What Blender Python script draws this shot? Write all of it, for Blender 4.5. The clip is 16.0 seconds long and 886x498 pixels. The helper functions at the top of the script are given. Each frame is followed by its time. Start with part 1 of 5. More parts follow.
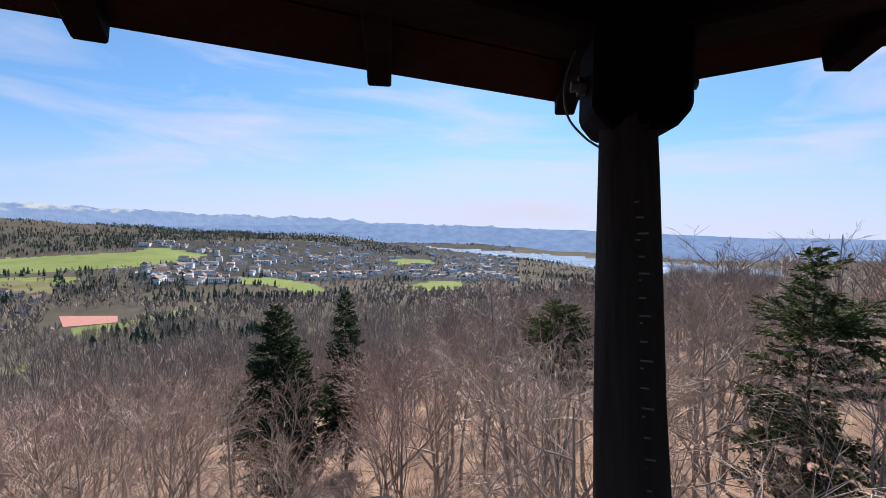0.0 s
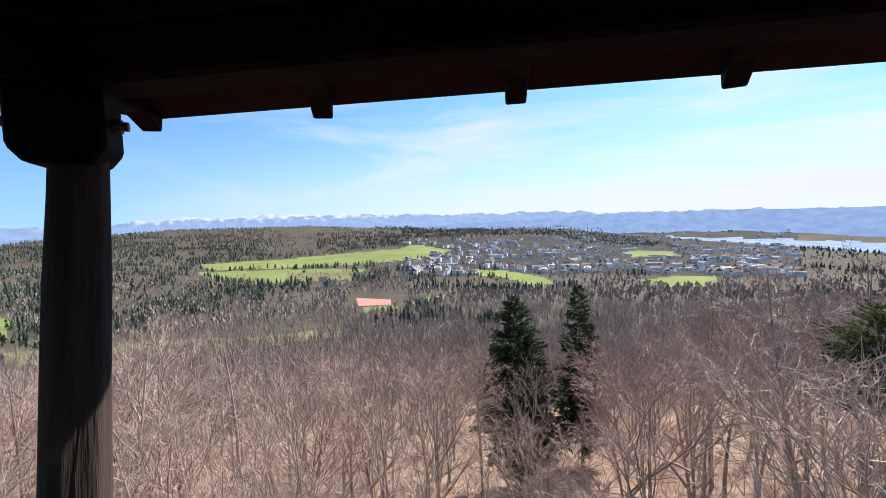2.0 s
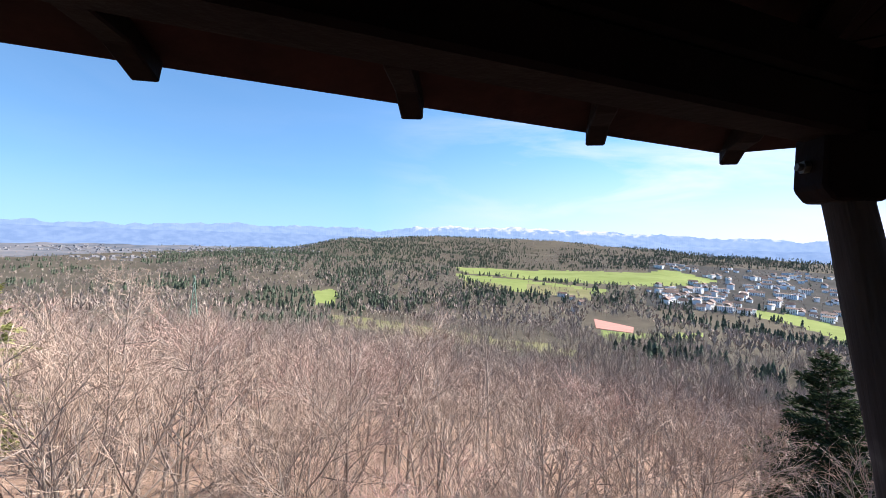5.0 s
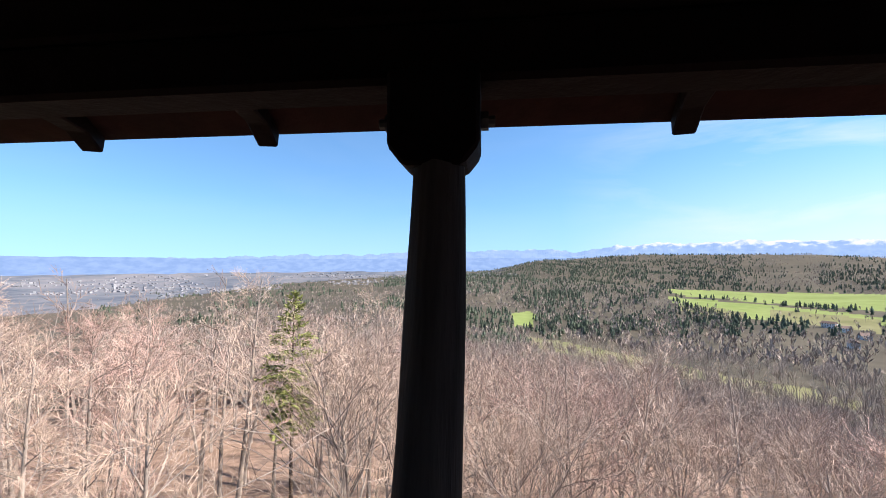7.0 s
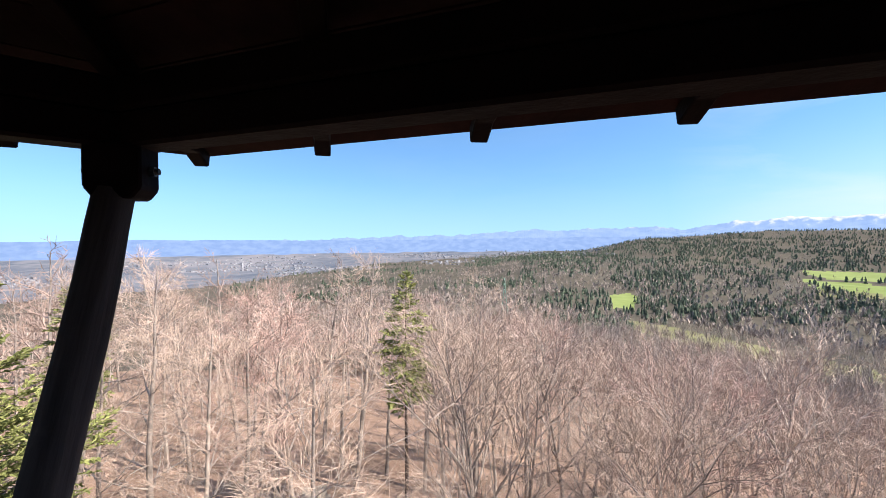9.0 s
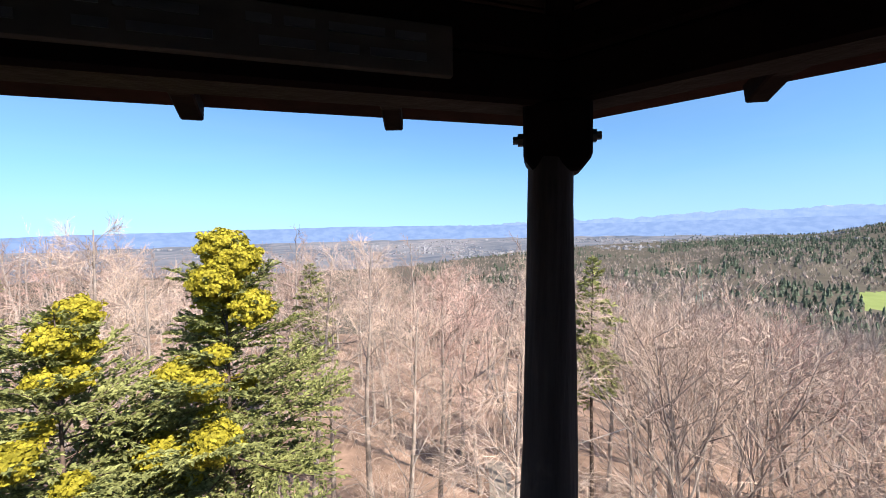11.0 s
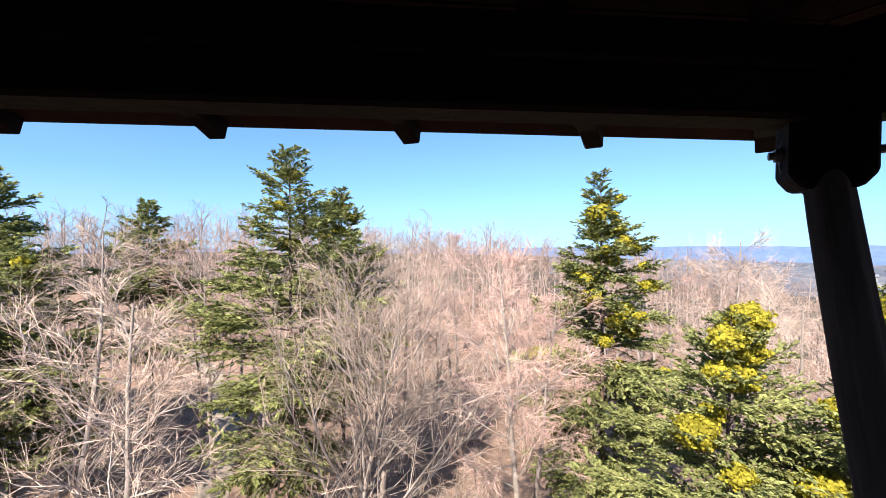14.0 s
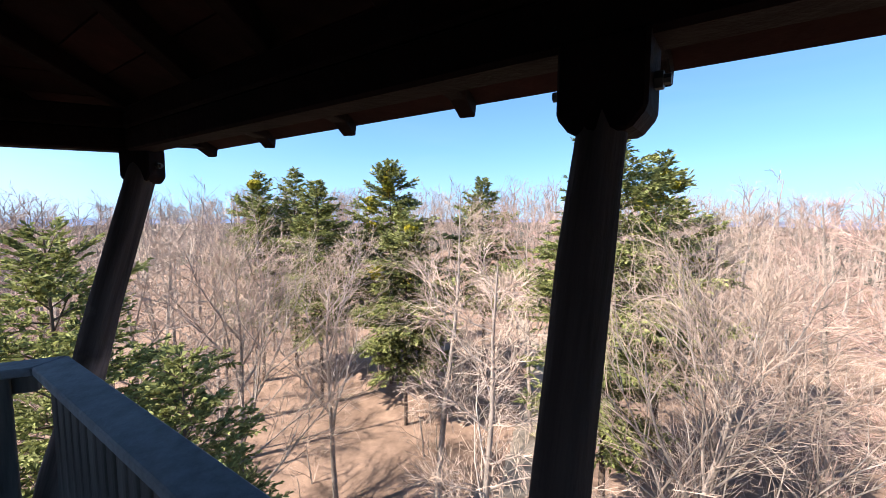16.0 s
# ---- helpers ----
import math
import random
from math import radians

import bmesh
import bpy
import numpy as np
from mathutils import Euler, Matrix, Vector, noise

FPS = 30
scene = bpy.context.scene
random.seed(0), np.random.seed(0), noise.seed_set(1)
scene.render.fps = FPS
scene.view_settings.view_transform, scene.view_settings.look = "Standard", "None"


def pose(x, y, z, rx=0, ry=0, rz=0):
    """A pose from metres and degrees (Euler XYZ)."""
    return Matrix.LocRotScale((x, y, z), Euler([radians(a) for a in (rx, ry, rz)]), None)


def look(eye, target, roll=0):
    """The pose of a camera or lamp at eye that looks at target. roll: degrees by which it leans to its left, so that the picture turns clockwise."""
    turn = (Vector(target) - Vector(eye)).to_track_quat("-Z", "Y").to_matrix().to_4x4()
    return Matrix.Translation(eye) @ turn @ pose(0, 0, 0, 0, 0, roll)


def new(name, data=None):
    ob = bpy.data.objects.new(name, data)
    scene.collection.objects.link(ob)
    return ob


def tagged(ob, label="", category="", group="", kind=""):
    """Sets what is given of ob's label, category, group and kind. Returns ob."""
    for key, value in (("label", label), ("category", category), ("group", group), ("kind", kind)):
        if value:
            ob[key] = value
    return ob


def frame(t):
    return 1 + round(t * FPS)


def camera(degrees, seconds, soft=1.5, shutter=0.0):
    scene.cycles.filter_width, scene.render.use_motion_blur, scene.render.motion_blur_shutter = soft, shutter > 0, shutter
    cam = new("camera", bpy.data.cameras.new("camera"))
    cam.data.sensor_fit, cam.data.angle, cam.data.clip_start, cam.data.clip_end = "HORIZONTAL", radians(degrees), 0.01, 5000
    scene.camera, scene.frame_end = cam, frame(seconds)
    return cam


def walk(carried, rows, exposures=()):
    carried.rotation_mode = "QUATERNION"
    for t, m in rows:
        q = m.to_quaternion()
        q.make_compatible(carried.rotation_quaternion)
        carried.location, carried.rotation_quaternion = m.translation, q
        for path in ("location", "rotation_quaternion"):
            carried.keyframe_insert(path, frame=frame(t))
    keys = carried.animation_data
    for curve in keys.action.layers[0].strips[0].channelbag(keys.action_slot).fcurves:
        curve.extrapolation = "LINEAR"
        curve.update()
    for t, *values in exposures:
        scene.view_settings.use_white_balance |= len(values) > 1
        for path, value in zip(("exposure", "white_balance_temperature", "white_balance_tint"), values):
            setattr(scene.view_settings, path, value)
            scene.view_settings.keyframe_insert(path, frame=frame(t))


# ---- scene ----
cam = camera(93.95, 16.0, soft=0.9, shutter=0.0)
PATH = [
    (0.0, look((-0.358, 3.648, 1.613), (-0.361, 13.637, 1.164), 0.83)),
    (0.5, look((-0.315, 3.649, 1.607), (-1.105, 13.592, 0.889), 0.23)),
    (1.0, look((-0.384, 3.427, 1.626), (-2.321, 13.205, 0.822), -0.64)),
    (1.5, look((-0.497, 3.283, 1.649), (-3.940, 12.641, 0.896), -1.71)),
    (2.0, look((-0.703, 3.236, 1.636), (-5.819, 11.811, 1.085), -2.18)),
    (2.5, look((-0.898, 3.111, 1.648), (-7.201, 10.864, 1.238), -2.34)),
    (3.0, look((-1.028, 2.876, 1.663), (-8.029, 10.007, 1.289), -1.75)),
    (3.2, look((-1.085, 2.789, 1.665), (-8.359, 9.642, 1.293), -1.12)),
    (5.3, look((-1.489, 1.911, 1.648), (-10.714, 5.770, 1.585), 2.11)),
    (5.5, look((-1.526, 1.818, 1.639), (-10.942, 5.184, 1.680), 1.91)),
    (6.0, look((-1.582, 1.569, 1.643), (-11.361, 3.643, 1.896), 1.44)),
    (6.5, look((-1.448, 1.272, 1.632), (-11.401, 2.193, 1.917), 0.86)),
    (7.0, look((-1.417, 0.959, 1.626), (-11.414, 0.967, 1.878), 0.22)),
    (7.5, look((-1.491, 0.644, 1.639), (-11.471, 0.026, 1.816), -0.12)),
    (8.0, look((-1.429, 0.351, 1.637), (-11.370, -0.723, 1.728), -0.11)),
    (8.2, look((-1.382, 0.221, 1.656), (-11.301, -1.048, 1.698), -0.06)),
    (10.3, look((-1.396, -0.959, 1.662), (-10.419, -5.235, 1.116), -1.22)),
    (10.5, look((-1.410, -1.054, 1.655), (-10.215, -5.762, 1.104), -1.15)),
    (11.0, look((-1.424, -1.309, 1.669), (-9.526, -7.145, 1.122), -1.20)),
    (11.5, look((-1.297, -1.497, 1.661), (-8.488, -8.430, 1.182), -1.07)),
    (12.0, look((-1.090, -1.664, 1.676), (-6.780, -9.885, 1.478), -1.54)),
    (12.5, look((-0.899, -1.814, 1.667), (-4.278, -11.224, 1.830), -2.28)),
    (13.0, look((-0.704, -1.854, 1.686), (-1.522, -11.814, 2.023), -1.99)),
    (13.5, look((-0.460, -1.728, 1.679), (0.895, -11.634, 1.821), -0.50)),
    (14.0, look((-0.224, -1.609, 1.660), (3.103, -11.038, 1.517), 0.44)),
    (14.5, look((0.074, -1.566, 1.663), (5.183, -10.153, 1.242), 0.56)),
    (15.0, look((0.364, -1.437, 1.646), (6.822, -9.045, 1.012), 0.41)),
    (15.5, look((0.708, -1.297, 1.635), (8.351, -7.699, 0.857), 0.29)),
    (16.0, look((1.035, -1.184, 1.645), (9.559, -6.338, 0.765), 0.14)),
]
walk(cam, PATH, exposures=[(0.0, 0.86), (0.6, 1.0), (2.0, 1.19), (3.0, 1.35), (6.0, 1.4), (12.0, 1.4), (14.0, 1.55), (16.0, 1.68)])

# ---- world and sun ----
SUN_YAW, SUN_EL = -8.0, 41.0
world = bpy.data.worlds.new("sky")
scene.world = world
world.use_nodes = True
wn, wl = world.node_tree.nodes, world.node_tree.links
wn.clear()
w_out = wn.new("ShaderNodeOutputWorld")
w_bg = wn.new("ShaderNodeBackground")
w_bg.inputs["Strength"].default_value = 0.079
sky = wn.new("ShaderNodeTexSky")
sky.sky_type = "NISHITA"
sky.sun_disc = False
sky.sun_elevation = radians(SUN_EL)
sky.sun_rotation = radians(-SUN_YAW)
sky.altitude = 700.0
sky.air_density, sky.dust_density, sky.ozone_density = 1.15, 0.2, 2.5
# thin streaks of high cloud, stretched along the wind
w_geo = wn.new("ShaderNodeTexCoord")
w_map = wn.new("ShaderNodeMapping")
w_map.inputs["Rotation"].default_value = (0.0, 0.22, radians(25))
w_map.inputs["Scale"].default_value = (1.2, 2.2, 9.0)
w_noise = wn.new("ShaderNodeTexNoise")
w_noise.inputs["Scale"].default_value = 1.3
w_noise.inputs["Detail"].default_value = 7.0
w_noise.inputs["Roughness"].default_value = 0.55
w_noise.inputs["Distortion"].default_value = 0.5
w_ramp = wn.new("ShaderNodeValToRGB")
w_ramp.color_ramp.elements[0].position = 0.44
w_ramp.color_ramp.elements[0].color = (0, 0, 0, 1)
w_ramp.color_ramp.elements[1].position = 0.72
w_ramp.color_ramp.elements[1].color = (0.95, 0.95, 0.95, 1)
w_mix = wn.new("ShaderNodeMixRGB")
w_mix.inputs["Color2"].default_value = (5.3, 5.3, 6.5, 1)
wl.new(w_geo.outputs["Generated"], w_map.inputs["Vector"])
wl.new(w_map.outputs["Vector"], w_noise.inputs["Vector"])
wl.new(w_noise.outputs["Fac"], w_ramp.inputs["Fac"])
# the streaks thicken towards the sun's side of the sky
w_dot = wn.new("ShaderNodeVectorMath")
w_dot.operation = "DOT_PRODUCT"
w_dot.inputs[1].default_value = (-math.sin(radians(-8)), math.cos(radians(-8)), 0.1)
w_side = wn.new("ShaderNodeMapRange")
w_side.inputs["From Min"].default_value, w_side.inputs["From Max"].default_value = 0.15, 0.85
w_side.inputs["To Min"].default_value, w_side.inputs["To Max"].default_value = 0.03, 1.0
w_mul = wn.new("ShaderNodeMath")
w_mul.operation = "MULTIPLY"
wl.new(w_geo.outputs["Generated"], w_dot.inputs[0])
wl.new(w_dot.outputs["Value"], w_side.inputs["Value"])
wl.new(w_ramp.outputs["Color"], w_mul.inputs[0])
wl.new(w_side.outputs["Result"], w_mul.inputs[1])
wl.new(w_mul.outputs[0], w_mix.inputs["Fac"])
w_lift = wn.new("ShaderNodeVectorMath")
w_lift.operation = "ADD"
w_lift.inputs[1].default_value = (0.0, 0.0, 0.135)
wl.new(w_geo.outputs["Generated"], w_lift.inputs[0])
wl.new(w_lift.outputs["Vector"], sky.inputs["Vector"])
w_tint = wn.new("ShaderNodeMixRGB")
w_tint.blend_type = "MULTIPLY"
w_tint.inputs["Fac"].default_value = 1.0
w_tint.inputs["Color2"].default_value = (0.80, 1.05, 1.19, 1)
wl.new(sky.outputs["Color"], w_tint.inputs["Color1"])
wl.new(w_tint.outputs["Color"], w_mix.inputs["Color1"])
# pale haze low over the horizon
w_sep = wn.new("ShaderNodeSeparateXYZ")
wl.new(w_geo.outputs["Generated"], w_sep.inputs["Vector"])
w_low = wn.new("ShaderNodeMapRange")
w_low.interpolation_type = "SMOOTHSTEP"
w_low.inputs["From Min"].default_value, w_low.inputs["From Max"].default_value = -0.02, 0.15
w_low.inputs["To Min"].default_value, w_low.inputs["To Max"].default_value = 0.46, 0.0
wl.new(w_sep.outputs["Z"], w_low.inputs["Value"])
w_haze = wn.new("ShaderNodeMixRGB")
w_haze.inputs["Color2"].default_value = (2.5, 3.6, 4.9, 1)
wl.new(w_low.outputs["Result"], w_haze.inputs["Fac"])
wl.new(w_mix.outputs["Color"], w_haze.inputs["Color1"])
# a whiter veil low down on the sun's side
w_veil = wn.new("ShaderNodeMath")
w_veil.operation = "MULTIPLY"
w_band = wn.new("ShaderNodeMapRange")
w_band.interpolation_type = "SMOOTHSTEP"
w_band.inputs["From Min"].default_value, w_band.inputs["From Max"].default_value = -0.02, 0.24
w_band.inputs["To Min"].default_value, w_band.inputs["To Max"].default_value = 0.80, 0.0
wl.new(w_sep.outputs["Z"], w_band.inputs["Value"])
wl.new(w_band.outputs["Result"], w_veil.inputs[0])
wl.new(w_side.outputs["Result"], w_veil.inputs[1])
w_white = wn.new("ShaderNodeMixRGB")
w_white.inputs["Color2"].default_value = (5.4, 5.3, 6.7, 1)
wl.new(w_veil.outputs[0], w_white.inputs["Fac"])
wl.new(w_haze.outputs["Color"], w_white.inputs["Color1"])
wl.new(w_white.outputs["Color"], w_bg.inputs["Color"])
wl.new(w_bg.outputs["Background"], w_out.inputs["Surface"])

sun = new("sun", bpy.data.lights.new("sun", "SUN"))
sun.data.energy = 5.0
sun.data.angle = radians(0.53)
sun.data.color = (1.0, 0.915, 0.83)
sun.matrix_world = look((-100 * math.sin(radians(SUN_YAW)), 100 * math.cos(radians(SUN_YAW)), 100 * math.tan(radians(SUN_EL))), (0, 0, 0))

# ---- materials ----
def material(name, dark, light, scale=4.0, stretch=(1, 1, 1), rough=0.8, bump=0.3, bump_scale=None, spread=0.0, island=False,
             detail=6.0, contrast=(0.3, 0.7), metal=0.0, space="Object"):
    """Two-scale noise between two colours, with relief, and a shift in value from piece to piece."""
    m = bpy.data.materials.new(name)
    m.use_nodes = True
    n, l = m.node_tree.nodes, m.node_tree.links
    b = n["Principled BSDF"]
    b.inputs["Roughness"].default_value = rough
    b.inputs["Metallic"].default_value = metal
    co = n.new("ShaderNodeTexCoord")
    mp = n.new("ShaderNodeMapping")
    mp.inputs["Scale"].default_value = stretch
    l.new(co.outputs[space], mp.inputs["Vector"])
    a = n.new("ShaderNodeTexNoise")
    a.inputs["Scale"].default_value = scale
    a.inputs["Detail"].default_value = detail
    a.inputs["Roughness"].default_value = 0.65
    l.new(mp.outputs["Vector"], a.inputs["Vector"])
    big = n.new("ShaderNodeTexNoise")
    big.inputs["Scale"].default_value = scale * 0.17
    big.inputs["Detail"].default_value = 3.0
    l.new(mp.outputs["Vector"], big.inputs["Vector"])
    mix = n.new("ShaderNodeMath")
    mix.operation = "MULTIPLY_ADD"
    mix.inputs[1].default_value = 0.45
    l.new(big.outputs["Fac"], mix.inputs[0])
    half = n.new("ShaderNodeMath")
    half.operation = "MULTIPLY"
    half.inputs[1].default_value = 0.55
    l.new(a.outputs["Fac"], half.inputs[0])
    l.new(half.outputs[0], mix.inputs[2])
    ramp = n.new("ShaderNodeValToRGB")
    ramp.color_ramp.elements[0].position, ramp.color_ramp.elements[1].position = contrast
    ramp.color_ramp.elements[0].color = (*dark, 1)
    ramp.color_ramp.elements[1].color = (*light, 1)
    l.new(mix.outputs[0], ramp.inputs["Fac"])
    col = ramp.outputs["Color"]
    if spread > 0:
        if island:
            rnd = n.new("ShaderNodeNewGeometry").outputs["Random Per Island"]
        else:
            rnd = n.new("ShaderNodeObjectInfo").outputs["Random"]
        rng = n.new("ShaderNodeMapRange")
        rng.inputs["To Min"].default_value, rng.inputs["To Max"].default_value = 1 - spread, 1 + spread
        l.new(rnd, rng.inputs["Value"])
        hsv = n.new("ShaderNodeHueSaturation")
        l.new(rng.outputs["Result"], hsv.inputs["Value"])
        l.new(col, hsv.inputs["Color"])
        col = hsv.outputs["Color"]
    l.new(col, b.inputs["Base Color"])
    if bump > 0:
        bp = n.new("ShaderNodeBump")
        bp.inputs["Strength"].default_value = bump
        bp.inputs["Distance"].default_value = 0.02
        src = a
        if bump_scale:
            src = n.new("ShaderNodeTexNoise")
            src.inputs["Scale"].default_value = bump_scale
            src.inputs["Detail"].default_value = 4.0
            l.new(mp.outputs["Vector"], src.inputs["Vector"])
        l.new(src.outputs["Fac"], bp.inputs["Height"])
        l.new(bp.outputs["Normal"], b.inputs["Normal"])
    return m


M_POST = material("weathered log", (0.012, 0.0088, 0.0078), (0.105, 0.081, 0.073), 14, (1, 1, 0.07), 0.85, 0.7, contrast=(0.35, 0.68))
# roof timber: stain colour pushed near black, holding the shade under the roof
M_BEAM = material("stained timber, shade blackened", (0.0030, 0.0015, 0.0015), (0.0095, 0.0044, 0.0043), 9, (1, 1, 1), 0.8, 0.4)
M_BOARD = material("roof boards, shade blackened", (0.0060, 0.0026, 0.0025), (0.022, 0.0085, 0.0080), 8, (1, 1, 1), 0.85, 0.3, spread=0.25)
M_RAIL = material("grey weathered rail", (0.075, 0.085, 0.100), (0.23, 0.25, 0.28), 16, (1, 1, 1), 0.75, 0.4)
M_SLAT = material("weathered slat", (0.050, 0.046, 0.043), (0.19, 0.178, 0.168), 18, (1, 1, 0.1), 0.8, 0.4, spread=0.25)
M_STEEL = material("dull steel", (0.03, 0.029, 0.028), (0.085, 0.08, 0.075), 30, rough=0.6, bump=0.1, metal=0.5)
M_WHITE = material("white enamel", (0.66, 0.66, 0.62), (0.80, 0.80, 0.77), 6, rough=0.35, bump=0.02)
M_INK = material("dark print", (0.02, 0.025, 0.03), (0.06, 0.07, 0.08), 20, rough=0.4, bump=0.0)
M_SIGN = material("grey painted sign board", (0.035, 0.034, 0.032), (0.065, 0.064, 0.060), 7, rough=0.7, bump=0.1)
M_BARK = material("beech bark", (0.078, 0.064, 0.055), (0.42, 0.350, 0.302), 2.6, (1, 1, 0.5), 0.9, 0.4, spread=0.25)
M_WOODTWIG = material("beech wood twigs", (0.15, 0.104, 0.086), (0.355, 0.258, 0.212), 0.12, (1, 1, 1), 0.9, 0.0)
M_TWIG = material("bare twigs", (0.24, 0.175, 0.138), (0.56, 0.428, 0.340), 0.7, (1, 1, 1), 0.9, 0.0, spread=0.2)
M_TWIG_PINK = material("reddish budding twigs", (0.28, 0.172, 0.142), (0.57, 0.388, 0.322), 0.35, (1, 1, 1), 0.9, 0.0, spread=0.25)
M_CONBARK = material("conifer bark", (0.05, 0.036, 0.028), (0.16, 0.115, 0.09), 5, (1, 1, 0.3), 0.95, 0.4)
M_FIR = material("fir needles", (0.088, 0.103, 0.037), (0.315, 0.325, 0.118), 1.3, rough=0.75, bump=0.0, spread=0.5, island=True)
M_SPRUCE = material("spruce needles", (0.014, 0.026, 0.014), (0.050, 0.075, 0.030), 1.3, rough=0.8, bump=0.0, spread=0.5, island=True)
M_PINE = material("pine needles", (0.020, 0.034, 0.012), (0.085, 0.105, 0.034), 1.3, rough=0.8, bump=0.0, spread=0.5, island=True)
M_MISTLE = material("mistletoe", (0.19, 0.172, 0.018), (0.46, 0.395, 0.042), 5.0, rough=0.7, bump=0.0, spread=0.35, island=True)
M_FARCON = material("far conifers", (0.036, 0.050, 0.036), (0.095, 0.115, 0.078), 0.05, rough=0.9, bump=0.0, spread=0.45, island=True)
M_FARBARE = material("far bare woods", (0.21, 0.172, 0.150), (0.38, 0.315, 0.270), 0.05, rough=0.95, bump=0.0, spread=0.35, island=True)
M_WALL = material("house plaster", (0.72, 0.73, 0.76), (0.86, 0.86, 0.86), 0.3, rough=0.9, bump=0.0, spread=0.25, island=True)
M_ROOFS = material("house roofs", (0.10, 0.075, 0.065), (0.24, 0.15, 0.12), 0.1, rough=0.85, bump=0.0, spread=0.4, island=True)
M_TILE = material("orange tile roof", (0.32, 0.13, 0.10), (0.42, 0.19, 0.15), 0.6, rough=0.8, bump=0.2, bump_scale=3)
M_GLASS = material("dark window", (0.02, 0.025, 0.03), (0.05, 0.06, 0.07), 1, rough=0.15, bump=0.0)
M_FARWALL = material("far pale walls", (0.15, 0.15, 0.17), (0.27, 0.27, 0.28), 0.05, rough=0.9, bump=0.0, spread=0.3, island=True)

# the lower half of the logs is bleached by weather, with a ragged edge
pn, pl = M_POST.node_tree.nodes, M_POST.node_tree.links
p_co = pn.new("ShaderNodeTexCoord")
p_sep = pn.new("ShaderNodeSeparateXYZ")
pl.new(p_co.outputs["Object"], p_sep.inputs["Vector"])
p_no = pn.new("ShaderNodeTexNoise")
p_no.inputs["Scale"].default_value = 5.0
p_no.inputs["Detail"].default_value = 5.0
pl.new(p_co.outputs["Object"], p_no.inputs["Vector"])
p_add = pn.new("ShaderNodeMath")
p_add.operation = "MULTIPLY_ADD"
p_add.inputs[1].default_value = 1.3
pl.new(p_no.outputs["Fac"], p_add.inputs[0])
pl.new(p_sep.outputs["Z"], p_add.inputs[2])
p_map = pn.new("ShaderNodeMapRange")
p_map.inputs["From Min"].default_value, p_map.inputs["From Max"].default_value = 3.75, 4.05
p_map.inputs["To Min"].default_value, p_map.inputs["To Max"].default_value = 2.4, 0.8
pl.new(p_add.outputs[0], p_map.inputs["Value"])
p_hsv = pn.new("ShaderNodeHueSaturation")
pl.new(p_map.outputs["Result"], p_hsv.inputs["Value"])
p_src = pn["Principled BSDF"].inputs["Base Color"].links[0].from_socket
pl.new(p_src, p_hsv.inputs["Color"])
pl.new(p_hsv.outputs["Color"], pn["Principled BSDF"].inputs["Base Color"])
for m_dull in (M_BEAM, M_BOARD, M_POST, M_SLAT, M_SIGN):
    m_dull.node_tree.nodes["Principled BSDF"].inputs["Specular IOR Level"].default_value = 0.06
for m_sheen in (M_BARK, M_WOODTWIG, M_TWIG, M_TWIG_PINK):
    m_sheen.node_tree.nodes["Principled BSDF"].inputs["Specular IOR Level"].default_value = 0.3
    m_sheen.node_tree.nodes["Principled BSDF"].inputs["Roughness"].default_value = 0.6
# light shines through thin needles and leaves
for m_thin in (M_FIR, M_MISTLE, M_PINE, M_SPRUCE):
    tn, tl = m_thin.node_tree.nodes, m_thin.node_tree.links
    t_thin = tn.new("ShaderNodeBsdfTranslucent")
    t_mix = tn.new("ShaderNodeMixShader")
    t_mix.inputs["Fac"].default_value = 0.28
    tl.new(tn["Principled BSDF"].inputs["Base Color"].links[0].from_socket, t_thin.inputs["Color"])
    tl.new(tn["Principled BSDF"].outputs["BSDF"], t_mix.inputs[1])
    tl.new(t_thin.outputs["BSDF"], t_mix.inputs[2])
    tl.new(t_mix.outputs["Shader"], tn["Material Output"].inputs["Surface"])
for m_dull in (M_CONBARK, M_FIR, M_SPRUCE, M_PINE, M_MISTLE, M_FARCON, M_FARBARE):
    m_dull.node_tree.nodes["Principled BSDF"].inputs["Specular IOR Level"].default_value = 0.15

# ---- mesh helpers ----
def mesh_from(name, verts, faces, mat=None, smooth=False):
    me = bpy.data.meshes.new(name)
    me.from_pydata([tuple(v) for v in verts], [], faces)
    if smooth:
        me.polygons.foreach_set("use_smooth", [True] * len(me.polygons))
    if mat:
        me.materials.append(mat)
    me.update()
    return me


def part(name, me, parent, label="", m=None):
    ob = new(name, me)
    ob.parent = parent
    if m is not None:
        ob.matrix_local = m
    return tagged(ob, label=label)


def finish(bm, name, mat, bevel=0.0, smooth=False):
    if bevel > 0:
        bmesh.ops.bevel(bm, geom=list(bm.edges), offset=bevel, segments=1, affect="EDGES", clamp_overlap=True)
    me = bpy.data.meshes.new(name)
    bm.to_mesh(me)
    bm.free()
    if smooth:
        me.polygons.foreach_set("use_smooth", [True] * len(me.polygons))
    me.materials.append(mat)
    return me


def box_mesh(name, sx, sy, sz, mat, bevel=0.006, taper=0.0, warp=0.0):
    """A box centred at the origin, its edges eased, bottom narrowed by taper."""
    bm = bmesh.new()
    bmesh.ops.create_cube(bm, size=1.0)
    for v in bm.verts:
        k = 1 - taper if v.co.z < 0 else 1.0
        v.co = Vector((v.co.x * sx * k, v.co.y * sy, v.co.z * sz))
        if warp:
            v.co += Vector((random.uniform(-warp, warp), random.uniform(-warp, warp), random.uniform(-warp, warp)))
    return finish(bm, name, mat, bevel)


